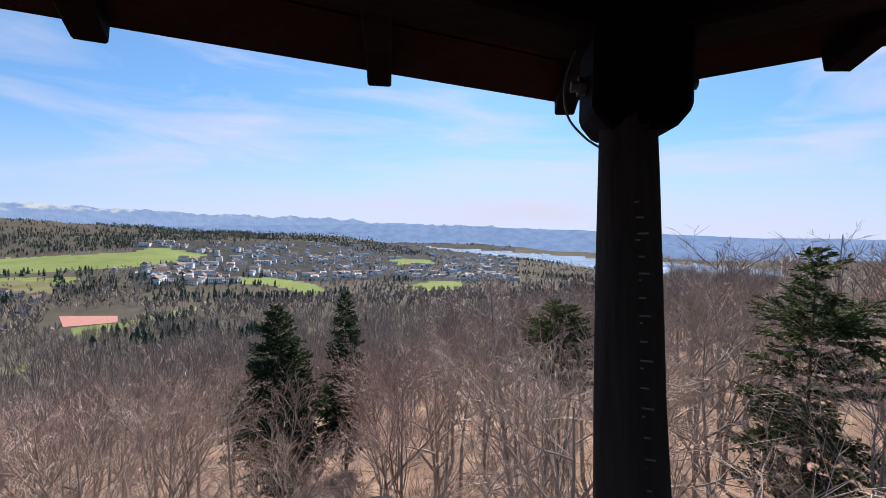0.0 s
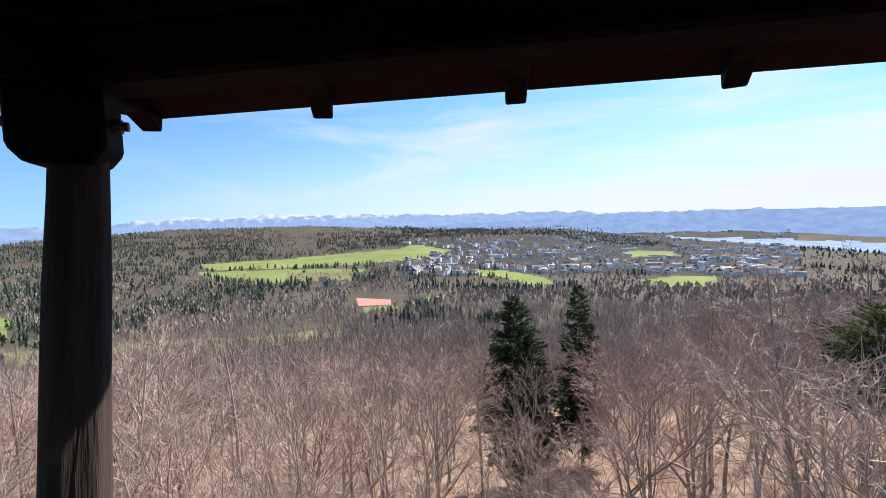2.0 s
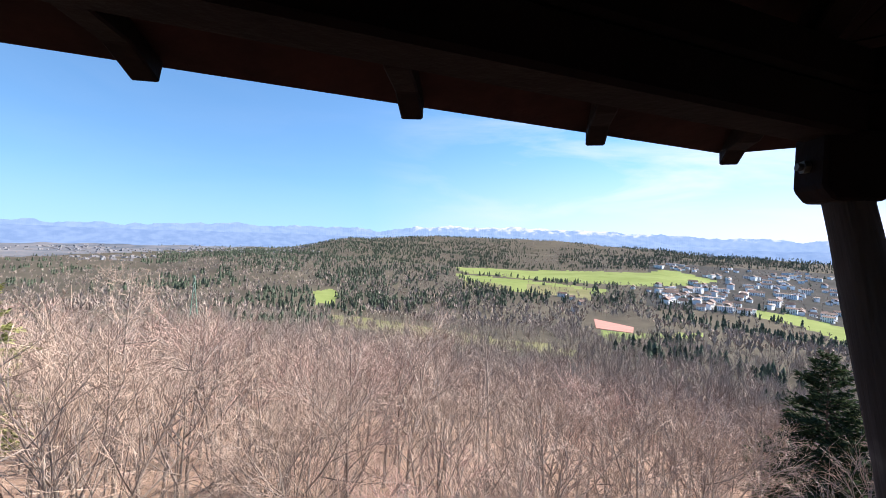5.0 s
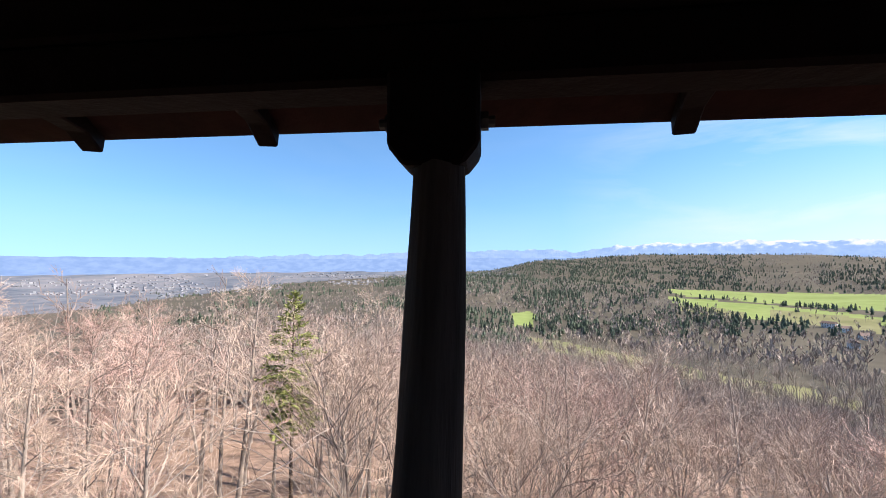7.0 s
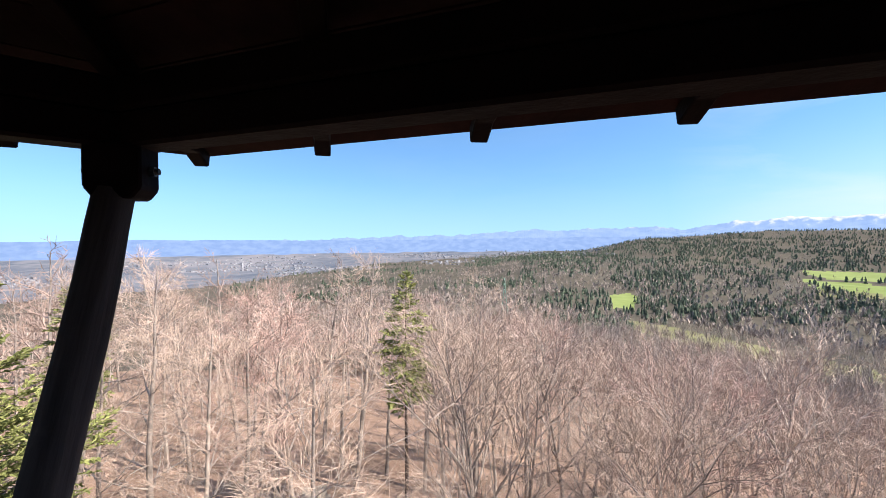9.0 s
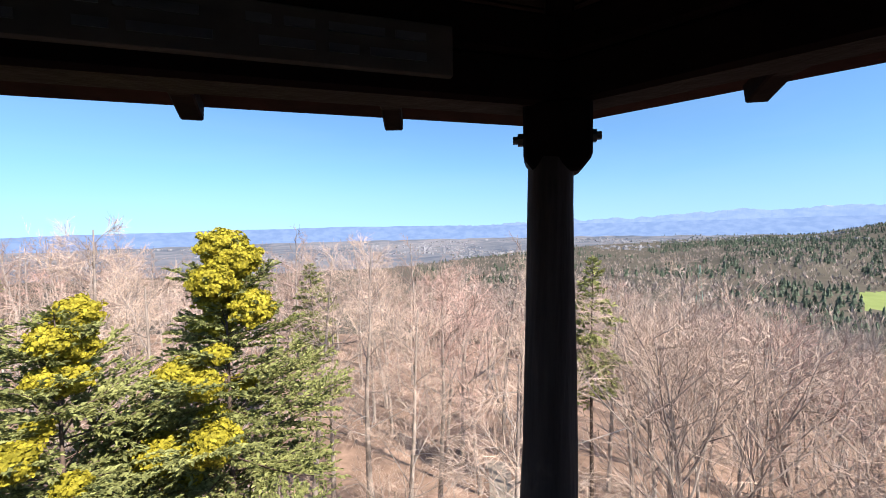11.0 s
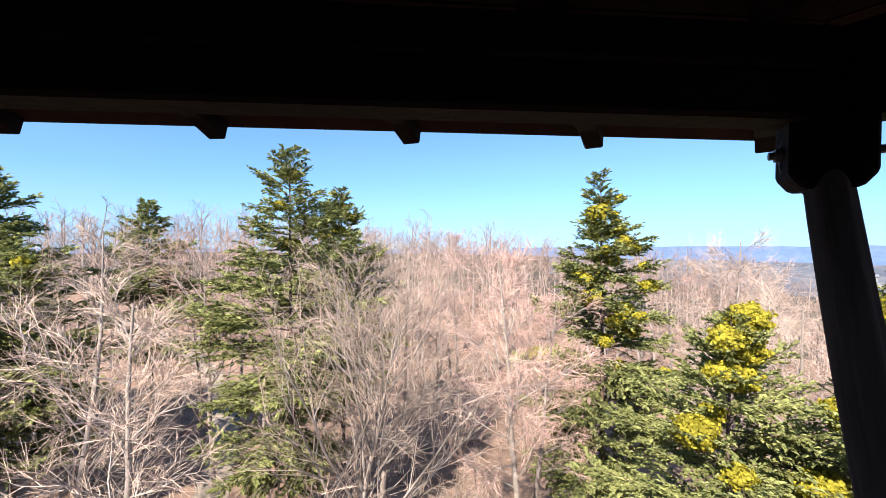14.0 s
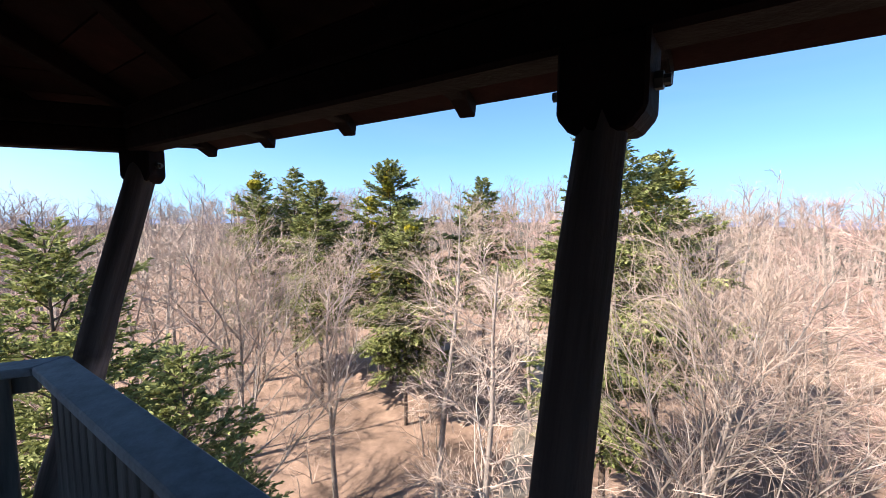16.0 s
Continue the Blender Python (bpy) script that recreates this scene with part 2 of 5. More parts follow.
def prism_mesh(name, outline, depth, mat, bevel=0.006):
    """An outline in x and z, pushed through along y and centred on it."""
    bm = bmesh.new()
    vs = [bm.verts.new((x, -depth / 2, z)) for x, z in outline]
    f = bm.faces.new(vs)
    ext = bmesh.ops.extrude_face_region(bm, geom=[f])
    bmesh.ops.translate(bm, verts=[g for g in ext["geom"] if isinstance(g, bmesh.types.BMVert)], vec=(0, depth, 0))
    bmesh.ops.recalc_face_normals(bm, faces=bm.faces)
    return finish(bm, name, mat, bevel)


def log_mesh(name, length, r0, r1, mat, sides=18, rings=22, seed=1, knot=0.006):
    """A hewn log along z from 0 to length, with knots, waviness and a long drying crack."""
    rng = random.Random(seed)
    verts, faces = [], []
    crack = rng.uniform(0, 6.28)
    knots = [(rng.uniform(0.1, 0.9) * length, rng.uniform(0, 6.28)) for _ in range(6)]
    for i in range(rings + 1):
        z = length * i / rings
        r = r0 + (r1 - r0) * i / rings
        ox, oy = 0.006 * math.sin(z * 3.1 + seed), 0.006 * math.cos(z * 2.3 + seed)
        for j in range(sides):
            a = 2 * math.pi * j / sides
            k = r + knot * noise.noise(Vector((math.cos(a) * 2 + seed, math.sin(a) * 2, z * 2.2)))
            for kz, ka in knots:
                d = math.hypot(z - kz, math.atan2(math.sin(a - ka), math.cos(a - ka)) * r)
                k += 0.010 * math.exp(-(d / 0.045) ** 2)
            if abs(math.atan2(math.sin(a - crack - 0.1 * math.sin(z * 2)), math.cos(a - crack - 0.1 * math.sin(z * 2)))) < 0.18:
                k -= 0.014
            verts.append((ox + k * math.cos(a), oy + k * math.sin(a), z))
    for i in range(rings):
        for j in range(sides):
            faces.append((i * sides + j, i * sides + (j + 1) % sides, (i + 1) * sides + (j + 1) % sides, (i + 1) * sides + j))
    faces.append(tuple(range(sides))[::-1])
    faces.append(tuple(range(rings * sides, (rings + 1) * sides)))
    return mesh_from(name, verts, faces, mat, smooth=True)


def frame_at(o, ux, uz):
    """A pose at o with x along ux and z near uz."""
    x = Vector(ux).normalized()
    z = (Vector(uz) - x * x.dot(Vector(uz))).normalized()
    y = z.cross(x)
    return Matrix(((x.x, y.x, z.x, o[0]), (x.y, y.y, z.y, o[1]), (x.z, y.z, z.z, o[2]), (0, 0, 0, 1)))


# ---- the tower's plan: a triangle with cut corners, three long sides of two bays and three short sides of one ----
CX, CY, TURN = 0.512, 0.634, 113.36
DECK = -0.10
RAIL_TOP = 0.92
CAP_LOW, BEAM_LOW, TIP_LOW = 1.815, 2.0, 2.066
S60 = math.sin(radians(60))


def side_axes(k):
    """Outward normal and the way along side k; even sides are short, odd ones long."""
    a = radians(TURN + 60 * k)
    return Vector((math.cos(a), math.sin(a), 0)), Vector((-math.sin(a), math.cos(a), 0))


def on_side(k, dl, along, z):
    """A point on side k of the ring whose long sides lie dl from the middle and whose short ones 0.94 further."""
    n, u = side_axes(k)
    d = dl + (0.94 if k % 2 == 0 else 0.0)
    p = Vector((CX, CY, 0)) + n * d + u * along
    return Vector((p.x, p.y, z))


def half(k, dl):
    # inside the short sides' reach only the long ones are left, as a triangle
    if dl < 0.94:
        return 0.0 if k % 2 == 0 else dl * 1.732
    s = dl + 0.94
    return (dl - s / 2) / S60 if k % 2 == 0 else (s - dl / 2) / S60


def post_dl(z):
    return 2.868 - 0.322 * (2.0 - z)


tower = tagged(new("lookout_tower"), "dark weathered timber lookout tower platform with a roof on leaning posts", "tower")

# posts: nine leaning logs, not quite alike in their lean
# offsets at the head and at half height, and the radius
POST_FIT = {(0, -1.0): ((0.012, -0.006), (-0.045, 0.022), 0.057), (1, -1.0): ((-0.025, -0.008), (-0.073, 0.071), 0.062), (1, 0.0): ((-0.001, -0.016), (-0.017, -0.003), 0.058),
            (2, -1.0): ((-0.003, -0.011), (0.010, -0.051), 0.066), (3, -1.0): ((0.023, -0.010), (-0.004, 0.011), 0.054), (3, 0.0): ((0.022, -0.023), (0.014, -0.017), 0.056),
            (4, -1.0): ((0.006, -0.055), (0.006, -0.036), 0.078)}
PLAIN_POST = ((0.0, 0.0), (0.0, 0.0), 0.058)
posts = []
for k in range(6):
    spots = [-1.0] if k % 2 == 0 else [-1.0, 0.0]
    for s in spots:
        posts.append((k, s))
for i, (k, s) in enumerate(posts):
    head, waist, r_post = POST_FIT.get((k, s), PLAIN_POST)
    hi = on_side(k, post_dl(2.12), s * half(k, post_dl(2.12)), 2.12) + Vector((*head, 0))
    mid = on_side(k, post_dl(1.1), s * half(k, post_dl(1.1)), 1.1) + Vector((*waist, 0))
    lo = hi + (mid - hi) * ((hi.z + 2.2) / (hi.z - 1.1))
    length = (hi - lo).length
    z = (hi - lo).normalized()
    x = (side_axes(k)[1] - z * z.dot(side_axes(k)[1])).normalized()
    y = z.cross(x)
    m = Matrix(((x.x, y.x, z.x, lo.x), (x.y, y.y, z.y, lo.y), (x.z, y.z, z.z, lo.z), (0, 0, 0, 1)))
    part("post", log_mesh("post", length, r_post + 0.009, r_post - 0.003, M_POST, seed=i + 3), tower, "cracked grey round log post", m)

# saddle pieces on each post, along both beams, with chamfered ends and a bolt
SADDLE = [(-0.094, 0.13), (-0.094, -0.03), (-0.062, -0.07), (0.062, -0.07), (0.094, -0.03), (0.094, 0.13)]
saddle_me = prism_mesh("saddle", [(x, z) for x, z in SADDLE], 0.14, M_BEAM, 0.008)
bolt_bm = bmesh.new()
bmesh.ops.create_cone(bolt_bm, cap_ends=True, segments=8, radius1=0.012, radius2=0.012, depth=0.25)
bmesh.ops.create_cone(bolt_bm, cap_ends=True, segments=6, radius1=0.020, radius2=0.020, depth=0.016, matrix=Matrix.Translation((0, 0, 0.103)))
bmesh.ops.create_cone(bolt_bm, cap_ends=True, segments=6, radius1=0.020, radius2=0.020, depth=0.016, matrix=Matrix.Translation((0, 0, -0.103)))
bolt_me = finish(bolt_bm, "bolt", M_STEEL)
for k, s in posts:
    zc = CAP_LOW + 0.07
    dl = post_dl(zc)
    p = on_side(k, dl, s * half(k, dl), zc) + Vector((*POST_FIT.get((k, s), PLAIN_POST)[0], 0))
    ways = [side_axes(k)[1]]
    if s == -1.0:
        ways = [(side_axes(k)[1] + side_axes((k - 1) % 6)[1]).normalized()]
    for u in ways:
        m = frame_at(p, u, (0, 0, 1))
        block = part("saddle", saddle_me, tower, "chamfered timber saddle block", m)
        part("bolt", bolt_me, block, "steel bolt", Matrix.Translation((0, -0.0, 0.035)) @ pose(0, 0, 0, 0, 90, 0))

# eave beams on the saddles and a plate over them
for k in range(6):
    n, u = side_axes(k)
    for z0, z1, w, dl in ((BEAM_LOW, BEAM_LOW + 0.13, 0.13, 2.868), (BEAM_LOW + 0.13, BEAM_LOW + 0.25, 0.11, 2.85)):
        h = half(k, dl) + 0.02
        p = on_side(k, dl, 0, (z0 + z1) / 2)
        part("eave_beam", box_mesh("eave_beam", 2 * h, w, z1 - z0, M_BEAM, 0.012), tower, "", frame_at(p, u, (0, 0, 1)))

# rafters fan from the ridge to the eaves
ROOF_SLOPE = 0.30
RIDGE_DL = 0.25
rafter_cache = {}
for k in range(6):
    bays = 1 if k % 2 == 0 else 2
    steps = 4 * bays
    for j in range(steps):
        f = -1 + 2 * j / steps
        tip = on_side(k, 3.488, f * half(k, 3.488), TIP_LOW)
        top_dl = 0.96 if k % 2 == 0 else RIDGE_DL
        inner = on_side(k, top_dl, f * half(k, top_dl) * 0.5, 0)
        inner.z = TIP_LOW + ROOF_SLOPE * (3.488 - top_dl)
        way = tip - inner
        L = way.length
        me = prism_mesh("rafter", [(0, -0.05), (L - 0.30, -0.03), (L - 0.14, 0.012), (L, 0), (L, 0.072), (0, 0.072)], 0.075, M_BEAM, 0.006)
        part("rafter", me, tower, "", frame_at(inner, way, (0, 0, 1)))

# roof boards on the rafters, running along each side
for k in range(6):
    n, u = side_axes(k)
    d = 3.53
    last = 0.94 if k % 2 == 0 else 0.02
    while d > last + 0.01:
        d0 = max(d - 0.21, last)
        a0, a1 = half(k, d), max(half(k, d0), 0.02)
        bm = bmesh.new()
        t = 0.024
        vs = []
        for dd, hh in ((d, a0), (d0 + 0.008, a1)):
            z = TIP_LOW + 0.076 + ROOF_SLOPE * (3.488 - dd)
            for sgn in (-1, 1):
                vs.append(on_side(k, dd, sgn * hh, z))
        for v in list(vs):
            vs.append(v + Vector((0, 0, t)))
        b = [bm.verts.new(v) for v in vs]
        for q in ((0, 1, 3, 2), (4, 6, 7, 5), (0, 4, 5, 1), (2, 3, 7, 6), (0, 2, 6, 4), (1, 5, 7, 3)):
            bm.faces.new([b[i] for i in q])
        bmesh.ops.recalc_face_normals(bm, faces=bm.faces)
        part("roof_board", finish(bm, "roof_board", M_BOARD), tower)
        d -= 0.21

# unseen outer cover, added to keep sunlight from leaking between the boards
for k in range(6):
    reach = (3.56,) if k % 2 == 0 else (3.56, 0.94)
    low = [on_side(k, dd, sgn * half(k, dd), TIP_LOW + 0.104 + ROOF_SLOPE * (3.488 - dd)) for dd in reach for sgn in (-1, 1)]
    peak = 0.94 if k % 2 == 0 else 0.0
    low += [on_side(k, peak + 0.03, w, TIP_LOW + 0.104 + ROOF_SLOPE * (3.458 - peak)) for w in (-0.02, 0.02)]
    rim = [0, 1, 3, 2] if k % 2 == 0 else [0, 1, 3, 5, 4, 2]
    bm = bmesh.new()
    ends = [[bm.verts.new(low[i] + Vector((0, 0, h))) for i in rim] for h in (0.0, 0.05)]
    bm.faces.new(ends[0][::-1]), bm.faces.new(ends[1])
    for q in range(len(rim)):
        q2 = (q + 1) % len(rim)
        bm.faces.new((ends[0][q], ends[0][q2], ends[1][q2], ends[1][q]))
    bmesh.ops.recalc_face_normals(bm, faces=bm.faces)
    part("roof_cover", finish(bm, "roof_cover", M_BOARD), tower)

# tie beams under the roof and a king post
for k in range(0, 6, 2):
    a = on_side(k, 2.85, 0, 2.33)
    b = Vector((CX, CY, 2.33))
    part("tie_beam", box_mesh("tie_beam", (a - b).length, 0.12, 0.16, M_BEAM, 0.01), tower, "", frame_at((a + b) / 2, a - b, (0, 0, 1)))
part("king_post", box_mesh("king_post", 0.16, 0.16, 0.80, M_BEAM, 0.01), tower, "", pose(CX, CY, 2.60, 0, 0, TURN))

# parapet: capping rails, slats and a foot board
DL_RAIL = 2.362
for k in range(6):
    n, u = side_axes(k)
    h = half(k, DL_RAIL)
    bm = bmesh.new()
    w = 0.075
    lo = [on_side(k, DL_RAIL - w, s * half(k, DL_RAIL - w), 0) for s in (-1, 1)]
    hi = [on_side(k, DL_RAIL + w, s * half(k, DL_RAIL + w), 0) for s in (-1, 1)]
    ring = [lo[0], lo[1], hi[1], hi[0]]
    ring = [p + (u * 0.002 if i in (0, 3) else u * -0.002) for i, p in enumerate(ring)]
    bot = [bm.verts.new((p.x, p.y, RAIL_TOP - 0.042)) for p in ring]
    top = [bm.verts.new((p.x, p.y, RAIL_TOP)) for p in ring]
    bm.faces.new(bot[::-1]), bm.faces.new(top)
    for i in range(4):
        bm.faces.new((bot[i], bot[(i + 1) % 4], top[(i + 1) % 4], top[i]))
    bmesh.ops.recalc_face_normals(bm, faces=bm.faces)
    part("rail", finish(bm, "rail", M_RAIL, 0.006), tower, "grey weathered plank capping rail")
    part("lower_rail", box_mesh("lower_rail", 2 * h - 0.1, 0.04, 0.09, M_SLAT, 0.005), tower, "", frame_at(on_side(k, DL_RAIL + 0.012, 0, DECK + 0.16), u, (0, 0, 1)))
    part("upper_rail", box_mesh("upper_rail", 2 * h - 0.1, 0.04, 0.08, M_SLAT, 0.005), tower, "", frame_at(on_side(k, DL_RAIL + 0.012, 0, RAIL_TOP - 0.10), u, (0, 0, 1)))
    slat_len = RAIL_TOP - 0.043 - (DECK + 0.03)
    slat_me = box_mesh("slat", 0.085, 0.022, slat_len, M_SLAT, 0.004)
    count = int((2 * h - 0.16) / 0.106)
    for i in range(count):
        al = (i - (count - 1) / 2) * 0.106
        part("slat", slat_me, tower, "", frame_at(on_side(k, DL_RAIL - 0.022, al, DECK + 0.03 + slat_len / 2), u, (0, 0, 1)))

# deck planks on joists
n, u = side_axes(1)
d = -3.3
plank = 0
while d < 2.45:
    # width of the platform across this line
    span = []
    for s in np.linspace(-3.6, 3.6, 289):
        p = Vector((CX, CY, 0)) + n * (d + 0.07) + u * s
        if all((p - Vector((CX, CY, 0))).dot(side_axes(q)[0]) < (2.44 + (0.94 if q % 2 == 0 else 0)) for q in range(6)):
            span.append(s)
    if span:
        a, b = span[0], span[-1]
        p = Vector((CX, CY, DECK - 0.02)) + n * (d + 0.07) + u * ((a + b) / 2)
        part("deck_plank", box_mesh("deck_plank", b - a, 0.135, 0.04, M_SLAT, 0.004), tower, "", frame_at(p, u, (0, 0, 1)))
    d += 0.143
for s in (-2.2, -1.1, 0.0, 1.1, 2.2):
    p = Vector((CX, CY, DECK - 0.13)) + u * s + n * -0.4
    part("joist", box_mesh("joist", 4.4, 0.10, 0.17, M_BEAM, 0.006), tower, "", frame_at(p, n, (0, 0, 1)))
# legs down to the ground
for k in (0, 2, 4):
    top = on_side(k, 1.2, 0, DECK - 0.2)
    foot = on_side(k, 3.2, 0, -17.6)
    z = (top - foot).normalized()
    x = side_axes(k)[1]
    y = z.cross(x)
    m = Matrix(((x.x, y.x, z.x, foot.x), (x.y, y.y, z.y, foot.y), (x.z, y.z, z.z, foot.z), (0, 0, 0, 1)))
    part("leg", log_mesh("leg", (top - foot).length, 0.22, 0.18, M_POST, rings=30, seed=31 + k), tower, "", m)

# ---- the land: one sheet from the tower's foot to the horizon ----
RADII = [0, 30, 60, 100, 200, 400, 600, 1000, 1500, 2200, 3000, 3700, 4300, 4700]
# ground heights along spokes, by turn to the left of the first view
SPOKES = {
    -60: [-17, -17.5, -18, -19, -22, -30, -45, -80, -110, -130, -140, -140, -120, -60],
    -32: [-18, -19, -20.5, -22, -26, -36, -60, -105, -135, -150, -215, -255, -220, -90],
    -18: [-18, -20, -23, -28, -44, -70, -95, -130, -150, -165, -215, -222, -190, -60],
    -3: [-18, -21, -27, -37, -58, -80, -100, -138, -150, -160, -162, -165, -130, -25],
    6: [-18, -22, -29, -40, -62, -84, -104, -142, -153, -163, -160, -165, -130, -20],
    18: [-18, -22, -30, -42, -65, -88, -105, -150, -150, -140, -110, -85, -60, -40],
    30: [-18, -22, -30, -42, -65, -88, -106, -135, -120, -100, -80, -55, -40, -20],
    37: [-18, -22, -30, -42, -65, -88, -106, -118, -110, -90, -66, -20, 0, 10],
    50: [-18, -22, -30, -42, -65, -88, -108, -122, -120, -128, -60, 36, 50, 20],
    64: [-18, -22, -30, -42, -65, -88, -112, -115, -115, -118, -50, 40, 46, 10],
    75: [-18, -22, -30, -41, -63, -86, -106, -115, -108, -90, -20, 0, -30, -60],
    86: [-18, -21, -28, -38, -58, -80, -98, -105, -95, -92, -115, -130, -120, -90],
    100: [-18, -21, -26, -34, -52, -76, -92, -115, -125, -130, -150, -140, -125, -80],
    125: [-18, -20, -24, -30, -46, -74, -95, -125, -150, -170, -180, -165, -130, -70],
    150: [-18, -19, -21, -25, -36, -62, -88, -120, -150, -170, -180, -165, -130, -80],
    175: [-18, -17.5, -17.5, -18, -22, -34, -60, -90, -120, -150, -165, -150, -130, -90],
    200: [-18, -16.5, -15, -14, -13, -18, -40, -80, -110, -130, -140, -130, -110, -80],
    230: [-18, -16, -13.5, -12, -10, -14, -30, -70, -100, -120, -130, -120, -100, -70],
    260: [-18, -16.5, -14.5, -13, -12, -16, -30, -70, -100, -120, -130, -120, -100, -70],
}
SPOKE_YAW = np.array(sorted(SPOKES) + [300])
SPOKE_Z = np.array([SPOKES[k] for k in sorted(SPOKES)] + [SPOKES[-60]], float)
LOG_R = np.log(np.array(RADII, float) + 12.0)


def ground_z(yaw, r):
    """Height of the land at a turn in degrees and a distance, both may be arrays."""
    yaw = (np.asarray(yaw, float) + 60.0) % 360.0 - 60.0
    r = np.asarray(r, float)
    lr = np.log(r + 12.0)
    i = np.clip(np.searchsorted(SPOKE_YAW, yaw, side="right") - 1, 0, len(SPOKE_YAW) - 2)
    f = (yaw - SPOKE_YAW[i]) / (SPOKE_YAW[i + 1] - SPOKE_YAW[i])
    f = f * f * (3 - 2 * f)
    j = np.clip(np.searchsorted(LOG_R, lr, side="right") - 1, 0, len(LOG_R) - 2)
    g = (lr - LOG_R[j]) / (LOG_R[j + 1] - LOG_R[j])
    a = SPOKE_Z[i, j] * (1 - g) + SPOKE_Z[i, j + 1] * g
    b = SPOKE_Z[i + 1, j] * (1 - g) + SPOKE_Z[i + 1, j + 1] * g
    z = a * (1 - f) + b * f
    x, y = -r * np.sin(np.radians(yaw)), r * np.cos(np.radians(yaw))
    z = z + 0.25 * np.sin(x / 3.1 + 1.3 * np.sin(y / 4.7)) * np.clip(r / 15, 0, 1) + np.clip(r / 900, 0, 3) * 1.6 * np.sin(x / 61 + np.sin(y / 83) * 2)
    return z


def spot(yaw, r):
    return Vector((-r * math.sin(radians(yaw)), r * math.cos(radians(yaw)), float(ground_z(yaw, r))))


EYE_Z = 1.65
PROBE_R = np.concatenate([np.arange(20, 400, 4.0), np.arange(400, 4600, 15.0)])


def distance_at(yaw, slope):
    """How far off the land is first met by a look at that slope."""
    s = (ground_z(np.full(len(PROBE_R), float(yaw)), PROBE_R) - EYE_Z) / PROBE_R
    hit = np.nonzero(s >= slope)[0]
    return float(PROBE_R[hit[0]]) if len(hit) else 4500.0


# meadows as outlines in turn and slope
MEADOWS = [
    [(62, -.062), (51, -.060), (37, -.0506), (35, -.0406), (29.5, -.0586), (32.5, -.0711), (37, -.0805), (48, -.0834), (60, -.074)],
    [(61.6, -.077), (47.6, -.088), (41, -.0954), (41.8, -.106), (47.3, -.1141), (52.7, -.1128), (58, -.108), (60.6, -.0921)],
    [(27.4, -.109), (22.5, -.111), (17.9, -.1258), (15.5, -.1426), (18, -.1542), (21.8, -.1313), (26, -.122)],
    [(7.7, -.0713), (4.35, -.0682), (1.7, -.0724), (0.9, -.082), (6.2, -.0839)],
    [(5.3, -.1347), (0.9, -.1219), (-2.6, -.122), (-2.6, -.1408), (2.5, -.1477)],
    [(41.9, -.1859), (37.2, -.183), (30.7, -.1652), (31.1, -.1787), (37.2, -.1926), (39.6, -.2101), (42.3, -.1996)],
    [(80.5, -.128), (78.2, -.1204), (77.1, -.1296), (77.8, -.1572), (80.2, -.1568)],
]


# dry olive pasture and tilled strips
DRY = [
    [(78.3, -.182), (73, -.190), (63.8, -.212), (54, -.229), (44, -.236), (44, -.252), (54.1, -.251), (66.8, -.233), (77.6, -.203)],
    [(51.7, -.094), (47.6, -.094), (43.3, -.098), (43.4, -.119), (49.1, -.116), (51.8, -.108)],
    [(54, -.100), (60, -.092), (60.5, -.104), (54, -.112)],
]
# dark stands of evergreens: how many trees, and their outline in turn and slope
STANDS = [
    (1700, [(91.5, -.036), (84.6, -.034), (76, -.044), (63.5, -.075), (54.3, -.116), (54.4, -.155), (66.7, -.175), (71.7, -.169), (79.2, -.108), (86, -.087), (91.6, -.068)]),
    (1700, [(80.8, -.019), (75.9, .0), (66.2, .006), (54.1, .004), (54.2, -.057), (61.5, -.055), (70.9, -.041), (79, -.033)]),
    (700, [(47.6, -.0065), (41.5, -.007), (35.1, -.0225), (35.1, -.0400), (41.6, -.048), (47.7, -.052)]),
    (800, [(36.3, -.0034), (29.1, -.0031), (21.5, -.0173), (22, -.0282), (30.9, -.0237), (36.4, -.014)]),
    (800, [(21.5, -.0173), (14.7, -.0192), (6.6, -.0399), (1.1, -.0616), (8.3, -.0572), (16.3, -.0332)]),
    (170, [(43.3, -.097), (38.4, -.097), (31.9, -.1047), (32, -.1341), (38.2, -.1345), (43.4, -.130)]),
    (26, [(37.2, -.1990), (31.2, -.1830), (31.2, -.2138), (36.5, -.2137)]),
    (26, [(77.6, -.130), (75, -.135), (75.1, -.1701), (77.7, -.1638)]),
]


def inside(poly, x, y):
    odd = np.zeros(np.shape(x), bool)
    if odd.size == 1:
        # a lone point far from the outline is out at once
        px, py = float(np.ravel(x)[0]), float(np.ravel(y)[0])
        if not (min(poly)[0] <= px <= max(poly)[0] and min(c[1] for c in poly) <= py <= max(c[1] for c in poly)):
            return odd
    for (x1, y1), (x2, y2) in zip(poly, poly[1:] + poly[:1]):
        if y1 != y2:
            cross = ((y1 > y) != (y2 > y)) & (x < (x2 - x1) * (y - y1) / (y2 - y1) + x1)
            odd ^= cross
    return odd


LAKE = [(4.6, -.0385), (-9, -.0480), (-19.5, -.0575), (-34, -.064), (-40, -.066), (-40, -.10), (-34, -.10), (-19.5, -.0800), (-9, -.0612)]


